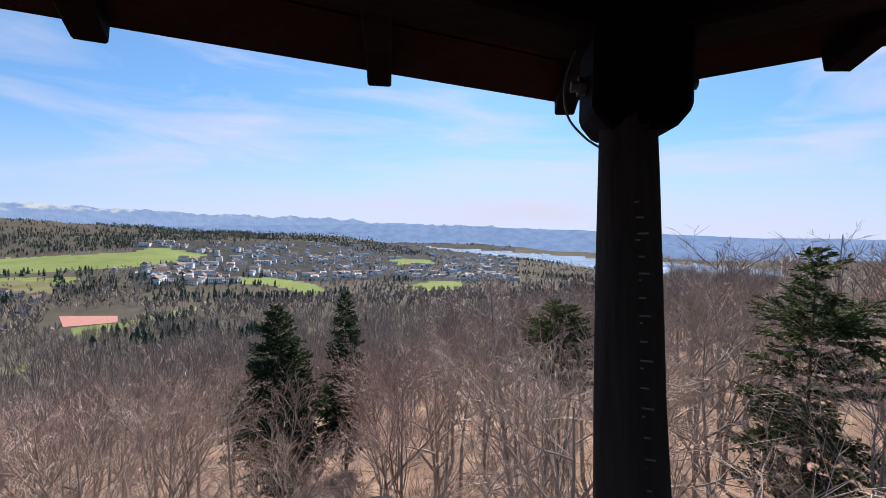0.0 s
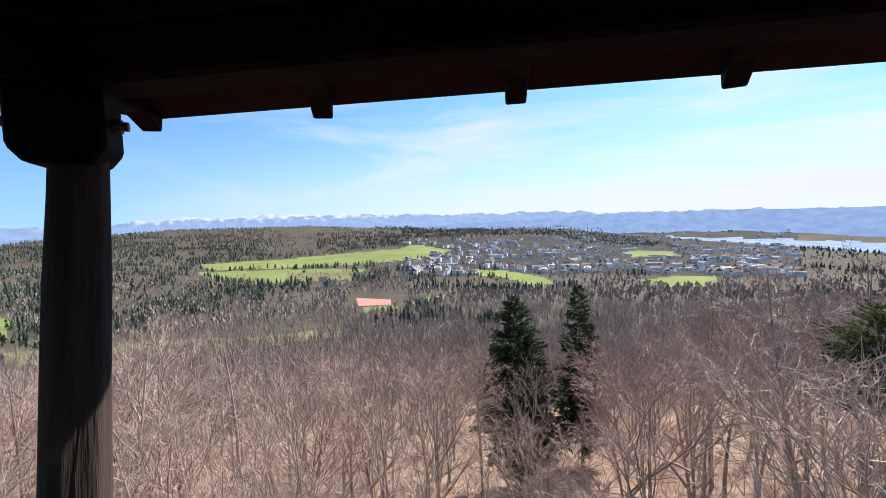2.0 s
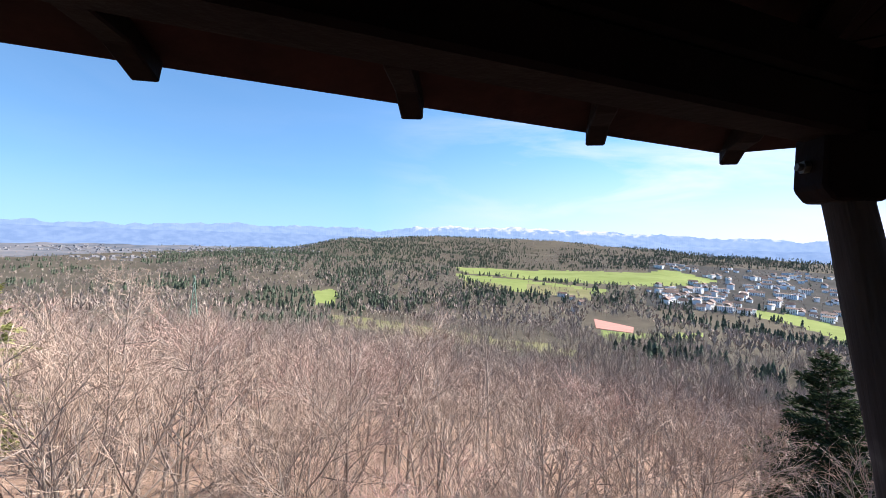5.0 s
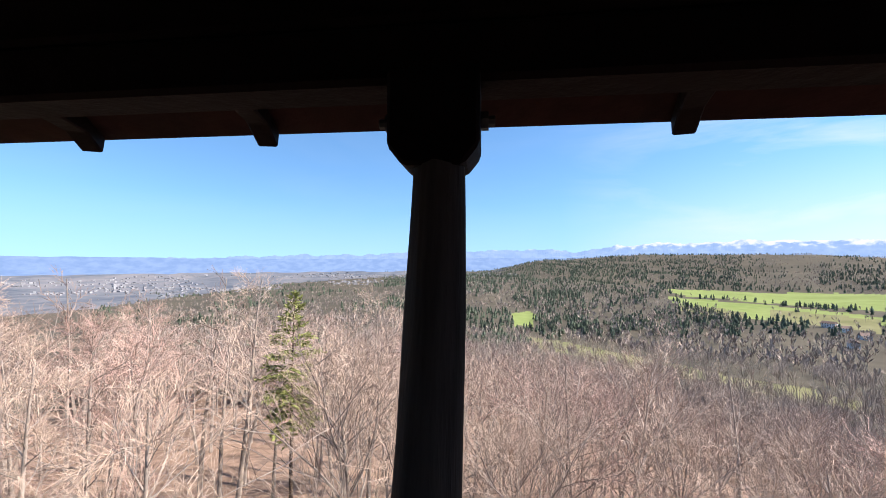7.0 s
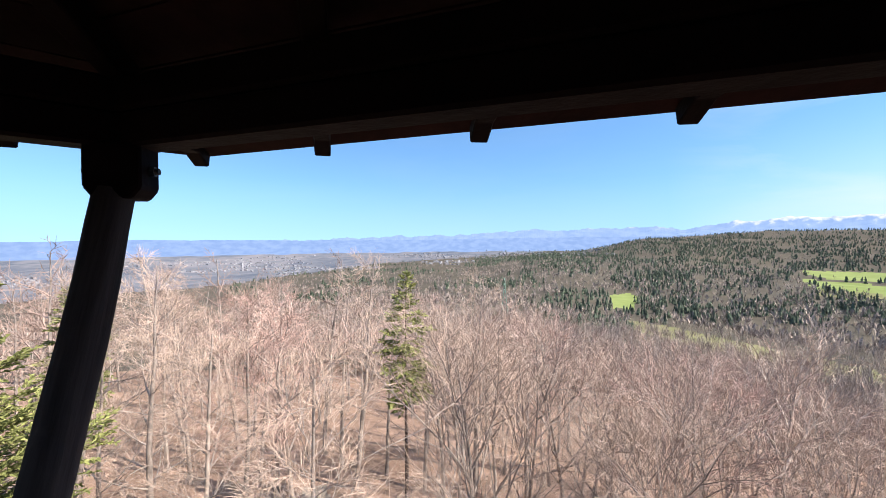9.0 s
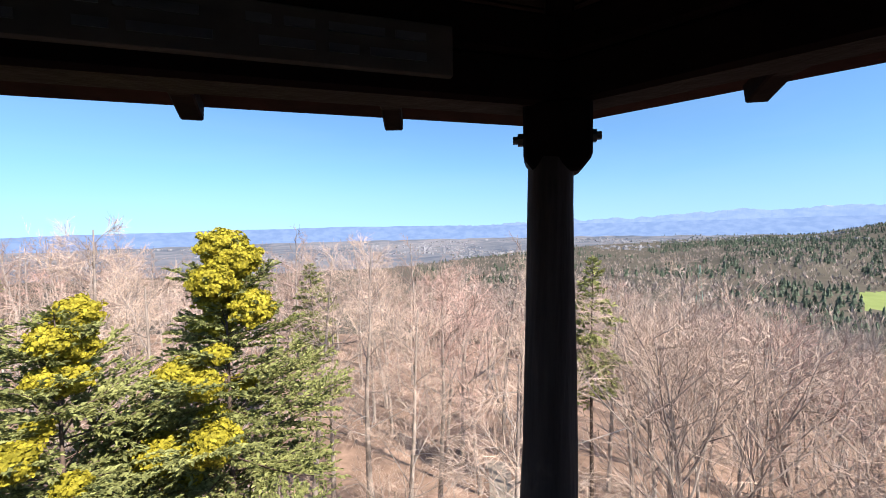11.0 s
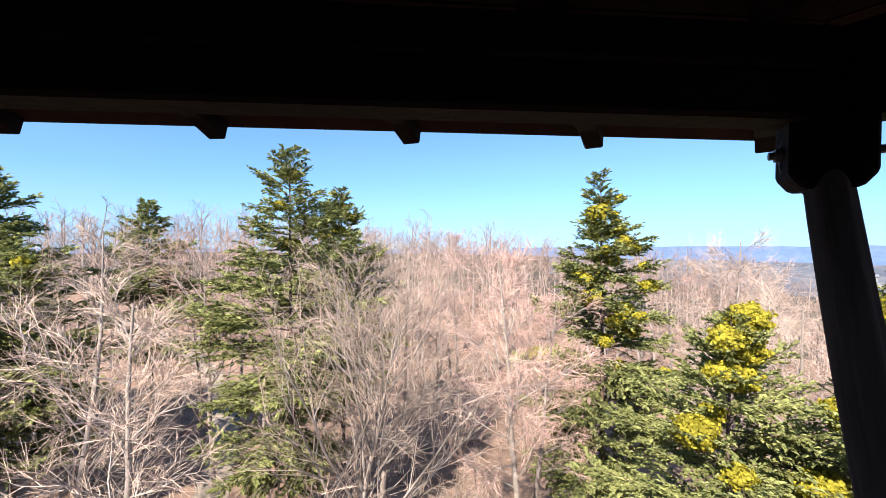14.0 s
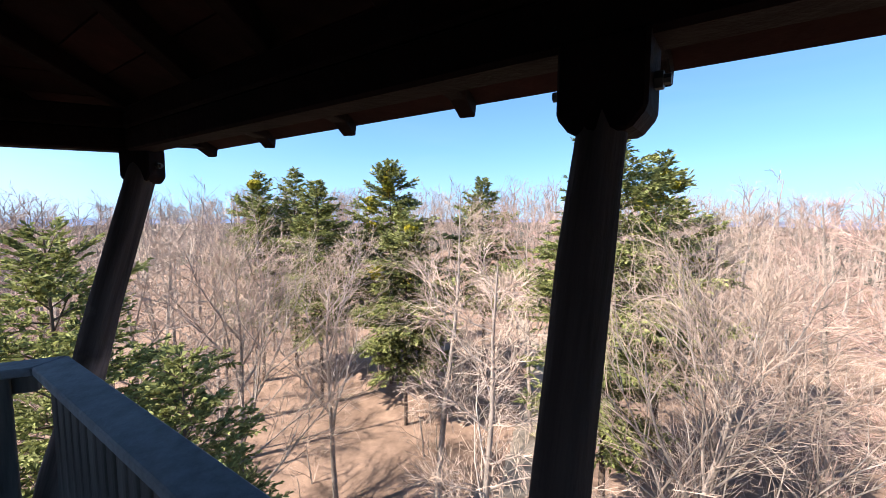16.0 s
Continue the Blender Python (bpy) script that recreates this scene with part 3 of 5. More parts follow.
def land_kind(yaw, slope):
    """0 woods, 1 meadow, 2 town gardens, 3 lake, 4 open plain, 7 dry pasture."""
    kind = np.zeros(np.shape(yaw), int)
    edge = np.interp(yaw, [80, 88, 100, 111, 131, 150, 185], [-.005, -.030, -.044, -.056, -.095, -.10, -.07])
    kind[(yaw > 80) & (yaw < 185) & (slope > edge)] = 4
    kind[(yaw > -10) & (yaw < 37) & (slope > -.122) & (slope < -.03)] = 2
    kind[inside(LAKE, yaw, slope)] = 3
    for m in MEADOWS:
        kind[inside(m, yaw, slope)] = 1
    for m in DRY:
        kind[inside(m, yaw, slope)] = 7
    return kind


M_LITTER = material("leaf litter", (0.098, 0.066, 0.049), (0.37, 0.248, 0.182), 0.9, rough=0.95, bump=0.6, detail=9)
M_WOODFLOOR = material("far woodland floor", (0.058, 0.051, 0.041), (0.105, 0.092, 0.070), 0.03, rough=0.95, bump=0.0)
M_GRAVEL = material("gravel path", (0.20, 0.165, 0.130), (0.34, 0.285, 0.225), 1.2, rough=0.95, bump=0.3)
M_MEADOW = material("spring meadow", (0.125, 0.165, 0.048), (0.22, 0.255, 0.095), 0.02, rough=0.95, bump=0.0)
M_DRY = material("dry olive pasture", (0.105, 0.110, 0.045), (0.21, 0.195, 0.105), 0.02, rough=0.95, bump=0.0)
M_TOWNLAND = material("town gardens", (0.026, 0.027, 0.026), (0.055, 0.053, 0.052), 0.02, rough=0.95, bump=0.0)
M_LAKE = material("lake water", (0.30, 0.40, 0.52), (0.36, 0.46, 0.58), 0.003, rough=0.12, bump=0.05, bump_scale=0.2)
# distance haze is mixed into the plain as a blue-grey base colour
M_PLAIN = material("haze-blue open plain", (0.075, 0.092, 0.12), (0.185, 0.178, 0.188), 0.006, rough=0.95, bump=0.0, contrast=(0.4, 0.62))

for m_dull in (M_LITTER, M_WOODFLOOR, M_GRAVEL, M_MEADOW, M_TOWNLAND, M_PLAIN, M_DRY):
    m_dull.node_tree.nodes["Principled BSDF"].inputs["Specular IOR Level"].default_value = 0.05

fine = np.arange(-16, 110, 0.36)
coarse = np.concatenate([np.arange(110, 125, 0.5), np.arange(125, 220, 1.5), np.arange(220, 236, 0.3), np.arange(236, 344, 1.5)])
yaws = np.concatenate([fine, coarse])
rings = np.concatenate([np.arange(0.5, 24, 1.6), np.geomspace(24, 400, 60), np.geomspace(412, 4750, 95)])
YY, RR = np.meshgrid(yaws, rings)
ZZ = ground_z(YY, RR)
XX, YYc = -RR * np.sin(np.radians(YY)), RR * np.cos(np.radians(YY))
verts = np.stack([XX, YYc, ZZ], -1).reshape(-1, 3)
ny, nr = len(yaws), len(rings)
i, j = np.meshgrid(np.arange(ny), np.arange(nr - 1))
i2 = (i + 1) % ny
quads = np.stack([j * ny + i, j * ny + i2, (j + 1) * ny + i2, (j + 1) * ny + i], -1).reshape(-1, 4)
land_me = bpy.data.meshes.new("ground")
land_me.from_pydata(verts.tolist(), [], quads[:, ::-1].tolist() + [tuple(range(ny))])
for m in (M_LITTER, M_MEADOW, M_TOWNLAND, M_LAKE, M_PLAIN, M_WOODFLOOR, M_GRAVEL, M_DRY):
    land_me.materials.append(m)
step = np.append(np.diff(yaws), 1.5)
mid_yaw = (YY[:-1] + step[None, :] / 2 + 60) % 360 - 60
mid_r = (RR[:-1] + RR[1:]) / 2
mid_slope = (ground_z(mid_yaw, mid_r) - EYE_Z) / mid_r
kinds = land_kind(mid_yaw, mid_slope)
# past 140 m the litter turns to a darker tone standing in for closed woods
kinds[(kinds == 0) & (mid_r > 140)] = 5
# forest tracks: one curving away behind the tower, one down the flank
track = 227.5 + 2.2 * np.sin(mid_r / 9.0)
kinds[(np.abs(mid_yaw - track) * np.radians(1) * mid_r < 1.1) & (mid_r > 22) & (mid_r < 75)] = 6
kinds[(np.abs(mid_yaw - 119.8 - 1.2 * np.sin(mid_r / 7.0)) * np.radians(1) * mid_r < 1.1) & (mid_r > 18) & (mid_r < 42)] = 6
# the last rise of the land is painted with the hills' glowing haze blue
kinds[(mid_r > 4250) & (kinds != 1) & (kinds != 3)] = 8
land_me.polygons.foreach_set("material_index", kinds.reshape(-1).tolist() + [0])
land_me.polygons.foreach_set("use_smooth", [True] * len(land_me.polygons))
land_me.update()
ground = tagged(new("ground", land_me), "rolling land of woods, meadows, town gardens and a lake", "ground", kind="structure")

# ---- far hills and snow mountains on the horizon, their haze painted as a blue glow ----
def haze_glow_material(name, low, high, snow=None, glow=0.25):
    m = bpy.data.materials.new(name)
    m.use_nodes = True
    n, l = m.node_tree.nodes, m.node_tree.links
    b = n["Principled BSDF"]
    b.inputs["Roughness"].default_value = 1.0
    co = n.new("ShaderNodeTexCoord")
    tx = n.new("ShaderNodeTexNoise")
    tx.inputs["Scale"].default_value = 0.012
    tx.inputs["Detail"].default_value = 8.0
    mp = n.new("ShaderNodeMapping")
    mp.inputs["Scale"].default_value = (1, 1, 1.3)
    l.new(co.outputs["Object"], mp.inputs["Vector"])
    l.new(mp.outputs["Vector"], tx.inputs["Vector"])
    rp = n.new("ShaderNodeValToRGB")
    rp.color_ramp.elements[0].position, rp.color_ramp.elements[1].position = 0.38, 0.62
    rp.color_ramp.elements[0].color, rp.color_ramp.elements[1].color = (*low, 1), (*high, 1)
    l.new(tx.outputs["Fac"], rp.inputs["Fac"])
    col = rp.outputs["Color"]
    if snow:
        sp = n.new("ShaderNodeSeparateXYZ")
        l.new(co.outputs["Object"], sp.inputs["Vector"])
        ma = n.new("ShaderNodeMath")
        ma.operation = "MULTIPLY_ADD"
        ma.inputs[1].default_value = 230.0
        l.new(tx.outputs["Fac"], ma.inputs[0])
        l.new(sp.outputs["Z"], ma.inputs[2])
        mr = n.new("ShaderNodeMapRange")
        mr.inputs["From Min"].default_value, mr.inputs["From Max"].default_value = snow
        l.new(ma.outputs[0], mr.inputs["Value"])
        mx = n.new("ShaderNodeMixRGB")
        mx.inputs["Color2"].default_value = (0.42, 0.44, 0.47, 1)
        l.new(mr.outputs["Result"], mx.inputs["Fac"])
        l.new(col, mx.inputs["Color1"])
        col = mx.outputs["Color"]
    # near-black base: the hazy colour all comes from the surface's own glow
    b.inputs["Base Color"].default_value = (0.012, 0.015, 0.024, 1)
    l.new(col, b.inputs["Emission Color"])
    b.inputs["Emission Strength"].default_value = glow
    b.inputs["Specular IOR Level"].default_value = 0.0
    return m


def ridge(name, label, r, depth, crest, mat, y0, y1, rough, seed, low=-260.0):
    """A range of hills: a belt of land whose crest follows slope points, broken by noise."""
    ys = np.arange(y0, y1, 0.11)
    cy = np.array([c[0] for c in crest], float)
    cs = np.array([c[1] for c in crest], float)
    rows = 9
    vs, fs = [], []
    for q in range(rows):
        f = q / (rows - 1)
        for a in ys:
            top = np.interp(a, cy, cs) * r + EYE_Z
            nz = sum((0.5 - abs(noise.noise(Vector((a * 0.16 * 2 ** o + seed, q * 0.22, seed + o))))) / 1.8 ** o for o in range(6)) - 0.6
            z = low + (top - low) * f ** 0.7 + nz * rough * f
            rr = r - depth * (1 - f) + 30 * noise.noise(Vector((a * 0.1, q * 0.5, seed + 5)))
            vs.append((-rr * math.sin(radians(a)), rr * math.cos(radians(a)), z))
    w = len(ys)
    for q in range(rows - 1):
        for a in range(w - 1):
            fs.append((q * w + a, q * w + a + 1, (q + 1) * w + a + 1, (q + 1) * w + a))
    return tagged(new(name, mesh_from(name, vs, fs, mat)), label, "hills", kind="structure")


M_ALPS = haze_glow_material("snow mountains in painted haze", (0.155, 0.228, 0.385), (0.190, 0.262, 0.42), snow=(250, 300), glow=0.92)
M_HILLS = haze_glow_material("hills in painted blue haze", (0.125, 0.190, 0.340), (0.160, 0.228, 0.380), glow=0.95)
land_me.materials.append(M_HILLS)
ridge("backdrop_mountains", "snow-capped mountain chain in painted blue haze on the horizon", 4900, 500,
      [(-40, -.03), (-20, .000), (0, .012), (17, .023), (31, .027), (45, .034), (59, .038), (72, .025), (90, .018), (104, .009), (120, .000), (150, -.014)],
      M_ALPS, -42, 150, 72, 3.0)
ridge("backdrop_hills", "forested hills in painted blue haze behind the lake and plain", 4640, 420,
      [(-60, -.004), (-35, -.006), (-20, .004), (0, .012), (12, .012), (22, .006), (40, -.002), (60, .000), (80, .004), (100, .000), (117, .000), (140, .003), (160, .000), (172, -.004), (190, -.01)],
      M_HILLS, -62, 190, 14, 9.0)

# ---- trees ----
def tube(vs, fs, pts, radii, sides):
    """Adds a bent tapering tube to the lists."""
    base = len(vs)
    prev = None
    for q, (p, r) in enumerate(zip(pts, radii)):
        d = (pts[min(q + 1, len(pts) - 1)] - pts[max(q - 1, 0)])
        d.normalize()
        side = Vector((0, 0, 1)).cross(d) if abs(d.z) < 0.95 else Vector((1, 0, 0)).cross(d)
        if prev is not None:
            side = prev - d * prev.dot(d)
        side.normalize()
        prev = side
        up = d.cross(side)
        for s in range(sides):
            a = 2 * math.pi * s / sides
            v = p + side * (r * math.cos(a)) + up * (r * math.sin(a))
            vs.append((v.x, v.y, v.z))
    for q in range(len(pts) - 1):
        for s in range(sides):
            s2 = (s + 1) % sides
            fs.append((base + q * sides + s, base + q * sides + s2, base + (q + 1) * sides + s2, base + (q + 1) * sides + s))


def quad_mesh(name, pieces, mats, smooth=False):
    """One mesh of four-cornered faces; pieces are (vertices, faces, material slot)."""
    vs, fs, slots, base = [], [], [], 0
    for v, f, slot in pieces:
        vs.append(v)
        fs.append(f + base)
        slots.append(np.full(len(f), slot, np.int32))
        base += len(v)
    v, f, s = np.concatenate(vs).astype(np.float32), np.concatenate(fs).astype(np.int32), np.concatenate(slots)
    me = bpy.data.meshes.new(name)
    me.vertices.add(len(v))
    me.vertices.foreach_set("co", v.ravel())
    me.loops.add(f.size)
    me.loops.foreach_set("vertex_index", f.ravel())
    me.polygons.add(len(f))
    me.polygons.foreach_set("loop_start", np.arange(0, f.size, 4, dtype=np.int32))
    for m in mats:
        me.materials.append(m)
    me.polygons.foreach_set("material_index", s)
    me.polygons.foreach_set("use_smooth", np.full(len(f), smooth))
    me.update(calc_edges=True)
    return me


def unit(a):
    return a / np.maximum(np.linalg.norm(a, axis=-1, keepdims=True), 1e-9)


def lines(rng, base, way, length, steps, wobble, lift):
    """Many wavering branch lines at once, bent upwards by lift."""
    pts = np.empty((len(base), steps + 1, 3))
    pts[:, 0] = base
    d = unit(way)
    for q in range(steps):
        d = unit(d + rng.normal(0, wobble, d.shape) + np.array((0, 0, lift)))
        pts[:, q + 1] = pts[:, q] + d * (length / steps)[:, None]
    return pts


def starts(rng, pts, counts, lo, hi):
    """Where offshoots leave their parents: the parent, how far along it, the point and the parent's way there."""
    counts = np.broadcast_to(np.asarray(counts), (len(pts),))
    parent = np.repeat(np.arange(len(pts)), counts)
    first = np.repeat(np.cumsum(counts) - counts, counts)
    f = lo + (hi - lo) * (np.arange(len(parent)) - first + rng.random(len(parent))) / counts[parent]
    x = np.clip(f, 0, 0.999) * (pts.shape[1] - 1)
    i = x.astype(int)
    a, b = pts[parent, i], pts[parent, i + 1]
    return parent, f, a + (b - a) * (x - i)[:, None], unit(b - a)


def leave(rng, d, angle, turn=None):
    """Ways that leave d by an angle, at random or given turns round it."""
    side = unit(np.cross(d, np.array((0.31, 0.71, 0.63))))
    up = np.cross(d, side)
    t = rng.uniform(0, 6.283, len(d)) if turn is None else turn
    return d * np.cos(angle)[:, None] + (side * np.cos(t)[:, None] + up * np.sin(t)[:, None]) * np.sin(angle)[:, None]


def pipes(rng, pts, r0, r1, sides, slot):
    """Tapering tubes round many lines; with two sides, thin blades."""
    n, k, _ = pts.shape
    d = unit(np.gradient(pts, axis=1))
    ref = unit(rng.normal(0, 1, (n, 1, 3)))
    side = unit(np.cross(d, ref))
    up = np.cross(d, side)
    f = np.linspace(0, 1, k)[None, :]
    r = np.asarray(r0).reshape(-1, 1) * (1 - f) + np.asarray(r1).reshape(-1, 1) * f
    r = np.broadcast_to(r, (n, k))
    a = 2 * np.pi * np.arange(sides) / sides
    ring = pts[:, :, None] + r[:, :, None, None] * (side[:, :, None] * np.cos(a)[:, None] + up[:, :, None] * np.sin(a)[:, None])
    i, j, s = np.meshgrid(np.arange(n), np.arange(k - 1), np.arange(1 if sides == 2 else sides), indexing="ij")
    s2 = (s + 1) % sides
    row = i * k * sides + j * sides
    return ring.reshape(-1, 3), np.stack([row + s, row + s2, row + sides + s2, row + sides + s], -1).reshape(-1, 4), slot


def beech_pieces(seed, height, limbs, subs, fine, twigs, start=0.35, reach=0.42, fork=0.8, rise=1.0, thick=1.0, sides=(8, 5, 3)):
    """A leafless tree: trunk, upswept limbs, boughs and fine twigs."""
    rng = np.random.default_rng(seed)
    trunk = lines(rng, np.array([(0, 0, -0.6)]), np.array([(rng.normal(0, 0.03), rng.normal(0, 0.03), 1.0)]), np.array([height * 0.90]), 8, 0.045, 0.05)
    out = [pipes(rng, trunk, [0.0095 * height + 0.03], [0.03], sides[0], 0)]
    _, f, p, d = starts(rng, trunk, limbs, start, 0.97)
    g = (f - start) / (1 - start)
    L = height * reach * np.sqrt(np.maximum(1 - 0.93 * g * g, 0.05)) * rng.uniform(0.55, 1.15, limbs)
    limb = lines(rng, p, leave(rng, d, fork * rng.uniform(0.6, 1.15, limbs), np.arange(limbs) * 2.4 + rng.uniform(-0.5, 0.5, limbs)), L, 6, 0.10, 0.075 * rise)
    lr = (0.0092 * L + 0.016) * (1 - 0.35 * g)
    out.append(pipes(rng, limb, lr * thick, lr * 0.18, sides[1], 0))
    par, f, p, d = starts(rng, limb, subs, 0.16, 1.0)
    L2 = L[par] * (0.64 - 0.34 * f) * rng.uniform(0.6, 1.35, len(par))
    bough = lines(rng, p, leave(rng, d, rng.uniform(0.35, 0.85, len(par))), L2, 3, 0.11, 0.03 * rise)
    r2 = 0.0058 * L2 + 0.007
    out.append(pipes(rng, bough, r2 * thick, r2 * 0.25, sides[2], 0 if sides[2] > 2 else 1))
    par, f, p, d = starts(rng, bough, fine, 0.12, 1.0)
    L3 = L2[par] * (0.62 - 0.28 * f) * rng.uniform(0.6, 1.35, len(par)) + 0.25
    steps = 2 if twigs else 1
    spray = lines(rng, p, leave(rng, d, rng.uniform(0.35, 0.95, len(par))), L3, steps, 0.14, 0.02 * rise)
    out.append(pipes(rng, spray, [0.0108 * thick], [0.0045 * thick], 2, 1))
    if twigs:
        par, f, p, d = starts(rng, spray, twigs, 0.15, 1.0)
        L4 = (0.30 + 0.28 * L3[par]) * rng.uniform(0.6, 1.3, len(par))
        twig = lines(rng, p, leave(rng, d, rng.uniform(0.25, 0.75, len(par))), L4, 1, 0.1, 0.02 * rise)
        out.append(pipes(rng, twig, [0.0068 * thick], [0.003 * thick], 2, 1))
    # the tips end at the given height
    top = max(v[:, 2].max() for v, _, _ in out)
    return [(v * (height / top), f, slot) for v, f, slot in out]


def beech_meshes(seed, *args, twig, **kw):
    pieces = beech_pieces(seed, *args, **kw)
    return [("trunk", quad_mesh("trunk", pieces[:1], [M_BARK], True)), ("crown", quad_mesh("crown", pieces[1:], [M_BARK, twig]))]


def merged(pieces):
    """The stem and all the branches, as two pieces."""
    vs, fs, base = [], [], 0
    for v, f, _ in pieces[1:]:
        vs.append(v)
        fs.append(f + base)
        base += len(v)
    return [pieces[0], (np.concatenate(vs), np.concatenate(fs), 1)]


# height, limbs, crown start, reach, fork angle: wide fans first, slender high-crowned stems last
SHAPES_NEAR = ((20, 14, 0.34, 0.40, 0.85), (19, 15, 0.30, 0.38, 0.80), (18, 14, 0.32, 0.42, 0.95), (20, 21, 0.30, 0.42, 0.72),
               (22, 26, 0.36, 0.19, 1.15), (21, 24, 0.42, 0.18, 1.05), (22, 26, 0.32, 0.22, 1.10))
BARE_NEAR = [beech_meshes(11 + q, h, limbs, 11 if q == 3 else 8 if q < 3 else 6, 7 if q < 4 else 6, 5, cs, reach=re, fork=fo, rise=1.0 if q < 4 else 0.3, twig=M_TWIG_PINK if q in (1, 5) else M_TWIG)
             for q, (h, limbs, cs, re, fo) in enumerate(SHAPES_NEAR)]
SHAPES_NEXT = ((20, 13, 0.36, 0.36, 0.85), (19, 14, 0.34, 0.36, 0.80), (18, 13, 0.36, 0.38, 0.95), (22, 22, 0.36, 0.20, 1.15), (21, 20, 0.42, 0.19, 1.05), (22, 22, 0.32, 0.22, 1.10))
BARE_NEXT = [beech_meshes(31 + q, h, limbs, 7 if q < 3 else 5, 6 if q < 3 else 5, 2, cs, reach=re, fork=fo, rise=1.0 if q < 3 else 0.3, thick=1.35 if q < 3 else 1.2, sides=(6, 4, 3), twig=M_TWIG_PINK if q in (1, 4) else M_TWIG)
             for q, (h, limbs, cs, re, fo) in enumerate(SHAPES_NEXT)]


def plant(name, meshes, p, h_scale, spin, label, category, group="", tilt=0.0):
    e = new(name)
    e.matrix_world = Matrix.Translation(p) @ pose(0, 0, 0, tilt, 0, spin) @ Matrix.Scale(h_scale, 4)
    tagged(e, label, category, group)
    for nm, me in meshes:
        o = new(nm, me)
        o.parent = e
    return e


rngT = random.Random(5)


def kind_here(yaw, r):
    """True on the forest tracks."""
    if 14 < r < 75 and abs(yaw - 227.5 - 2.2 * math.sin(r / 9.0)) * radians(1) * r < 1.8:
        return True
    return 18 < r < 42 and abs(yaw - 119.8 - 1.2 * math.sin(r / 7.0)) * radians(1) * r < 1.8


taken = []


def blades(rng, p, way, length, width, tilt):
    """Needle-covered shoots: slim four-cornered blades that lie nearly flat."""
    n = len(p)
    up = unit(np.array((0, 0, 1.0)) + rng.normal(0, tilt, (n, 3)))
    side = unit(np.cross(way, up)) * width[:, None]
    mid = p + way * (length * 0.45)[:, None] + np.array((0, 0, 0.02))
    tip = p + way * length[:, None] - np.array((0, 0, 1.0)) * (0.10 * length)[:, None]
    v = np.stack([p, mid + side, tip, mid - side], 1).reshape(-1, 3)
    return v, np.arange(4 * n).reshape(n, 4), 0


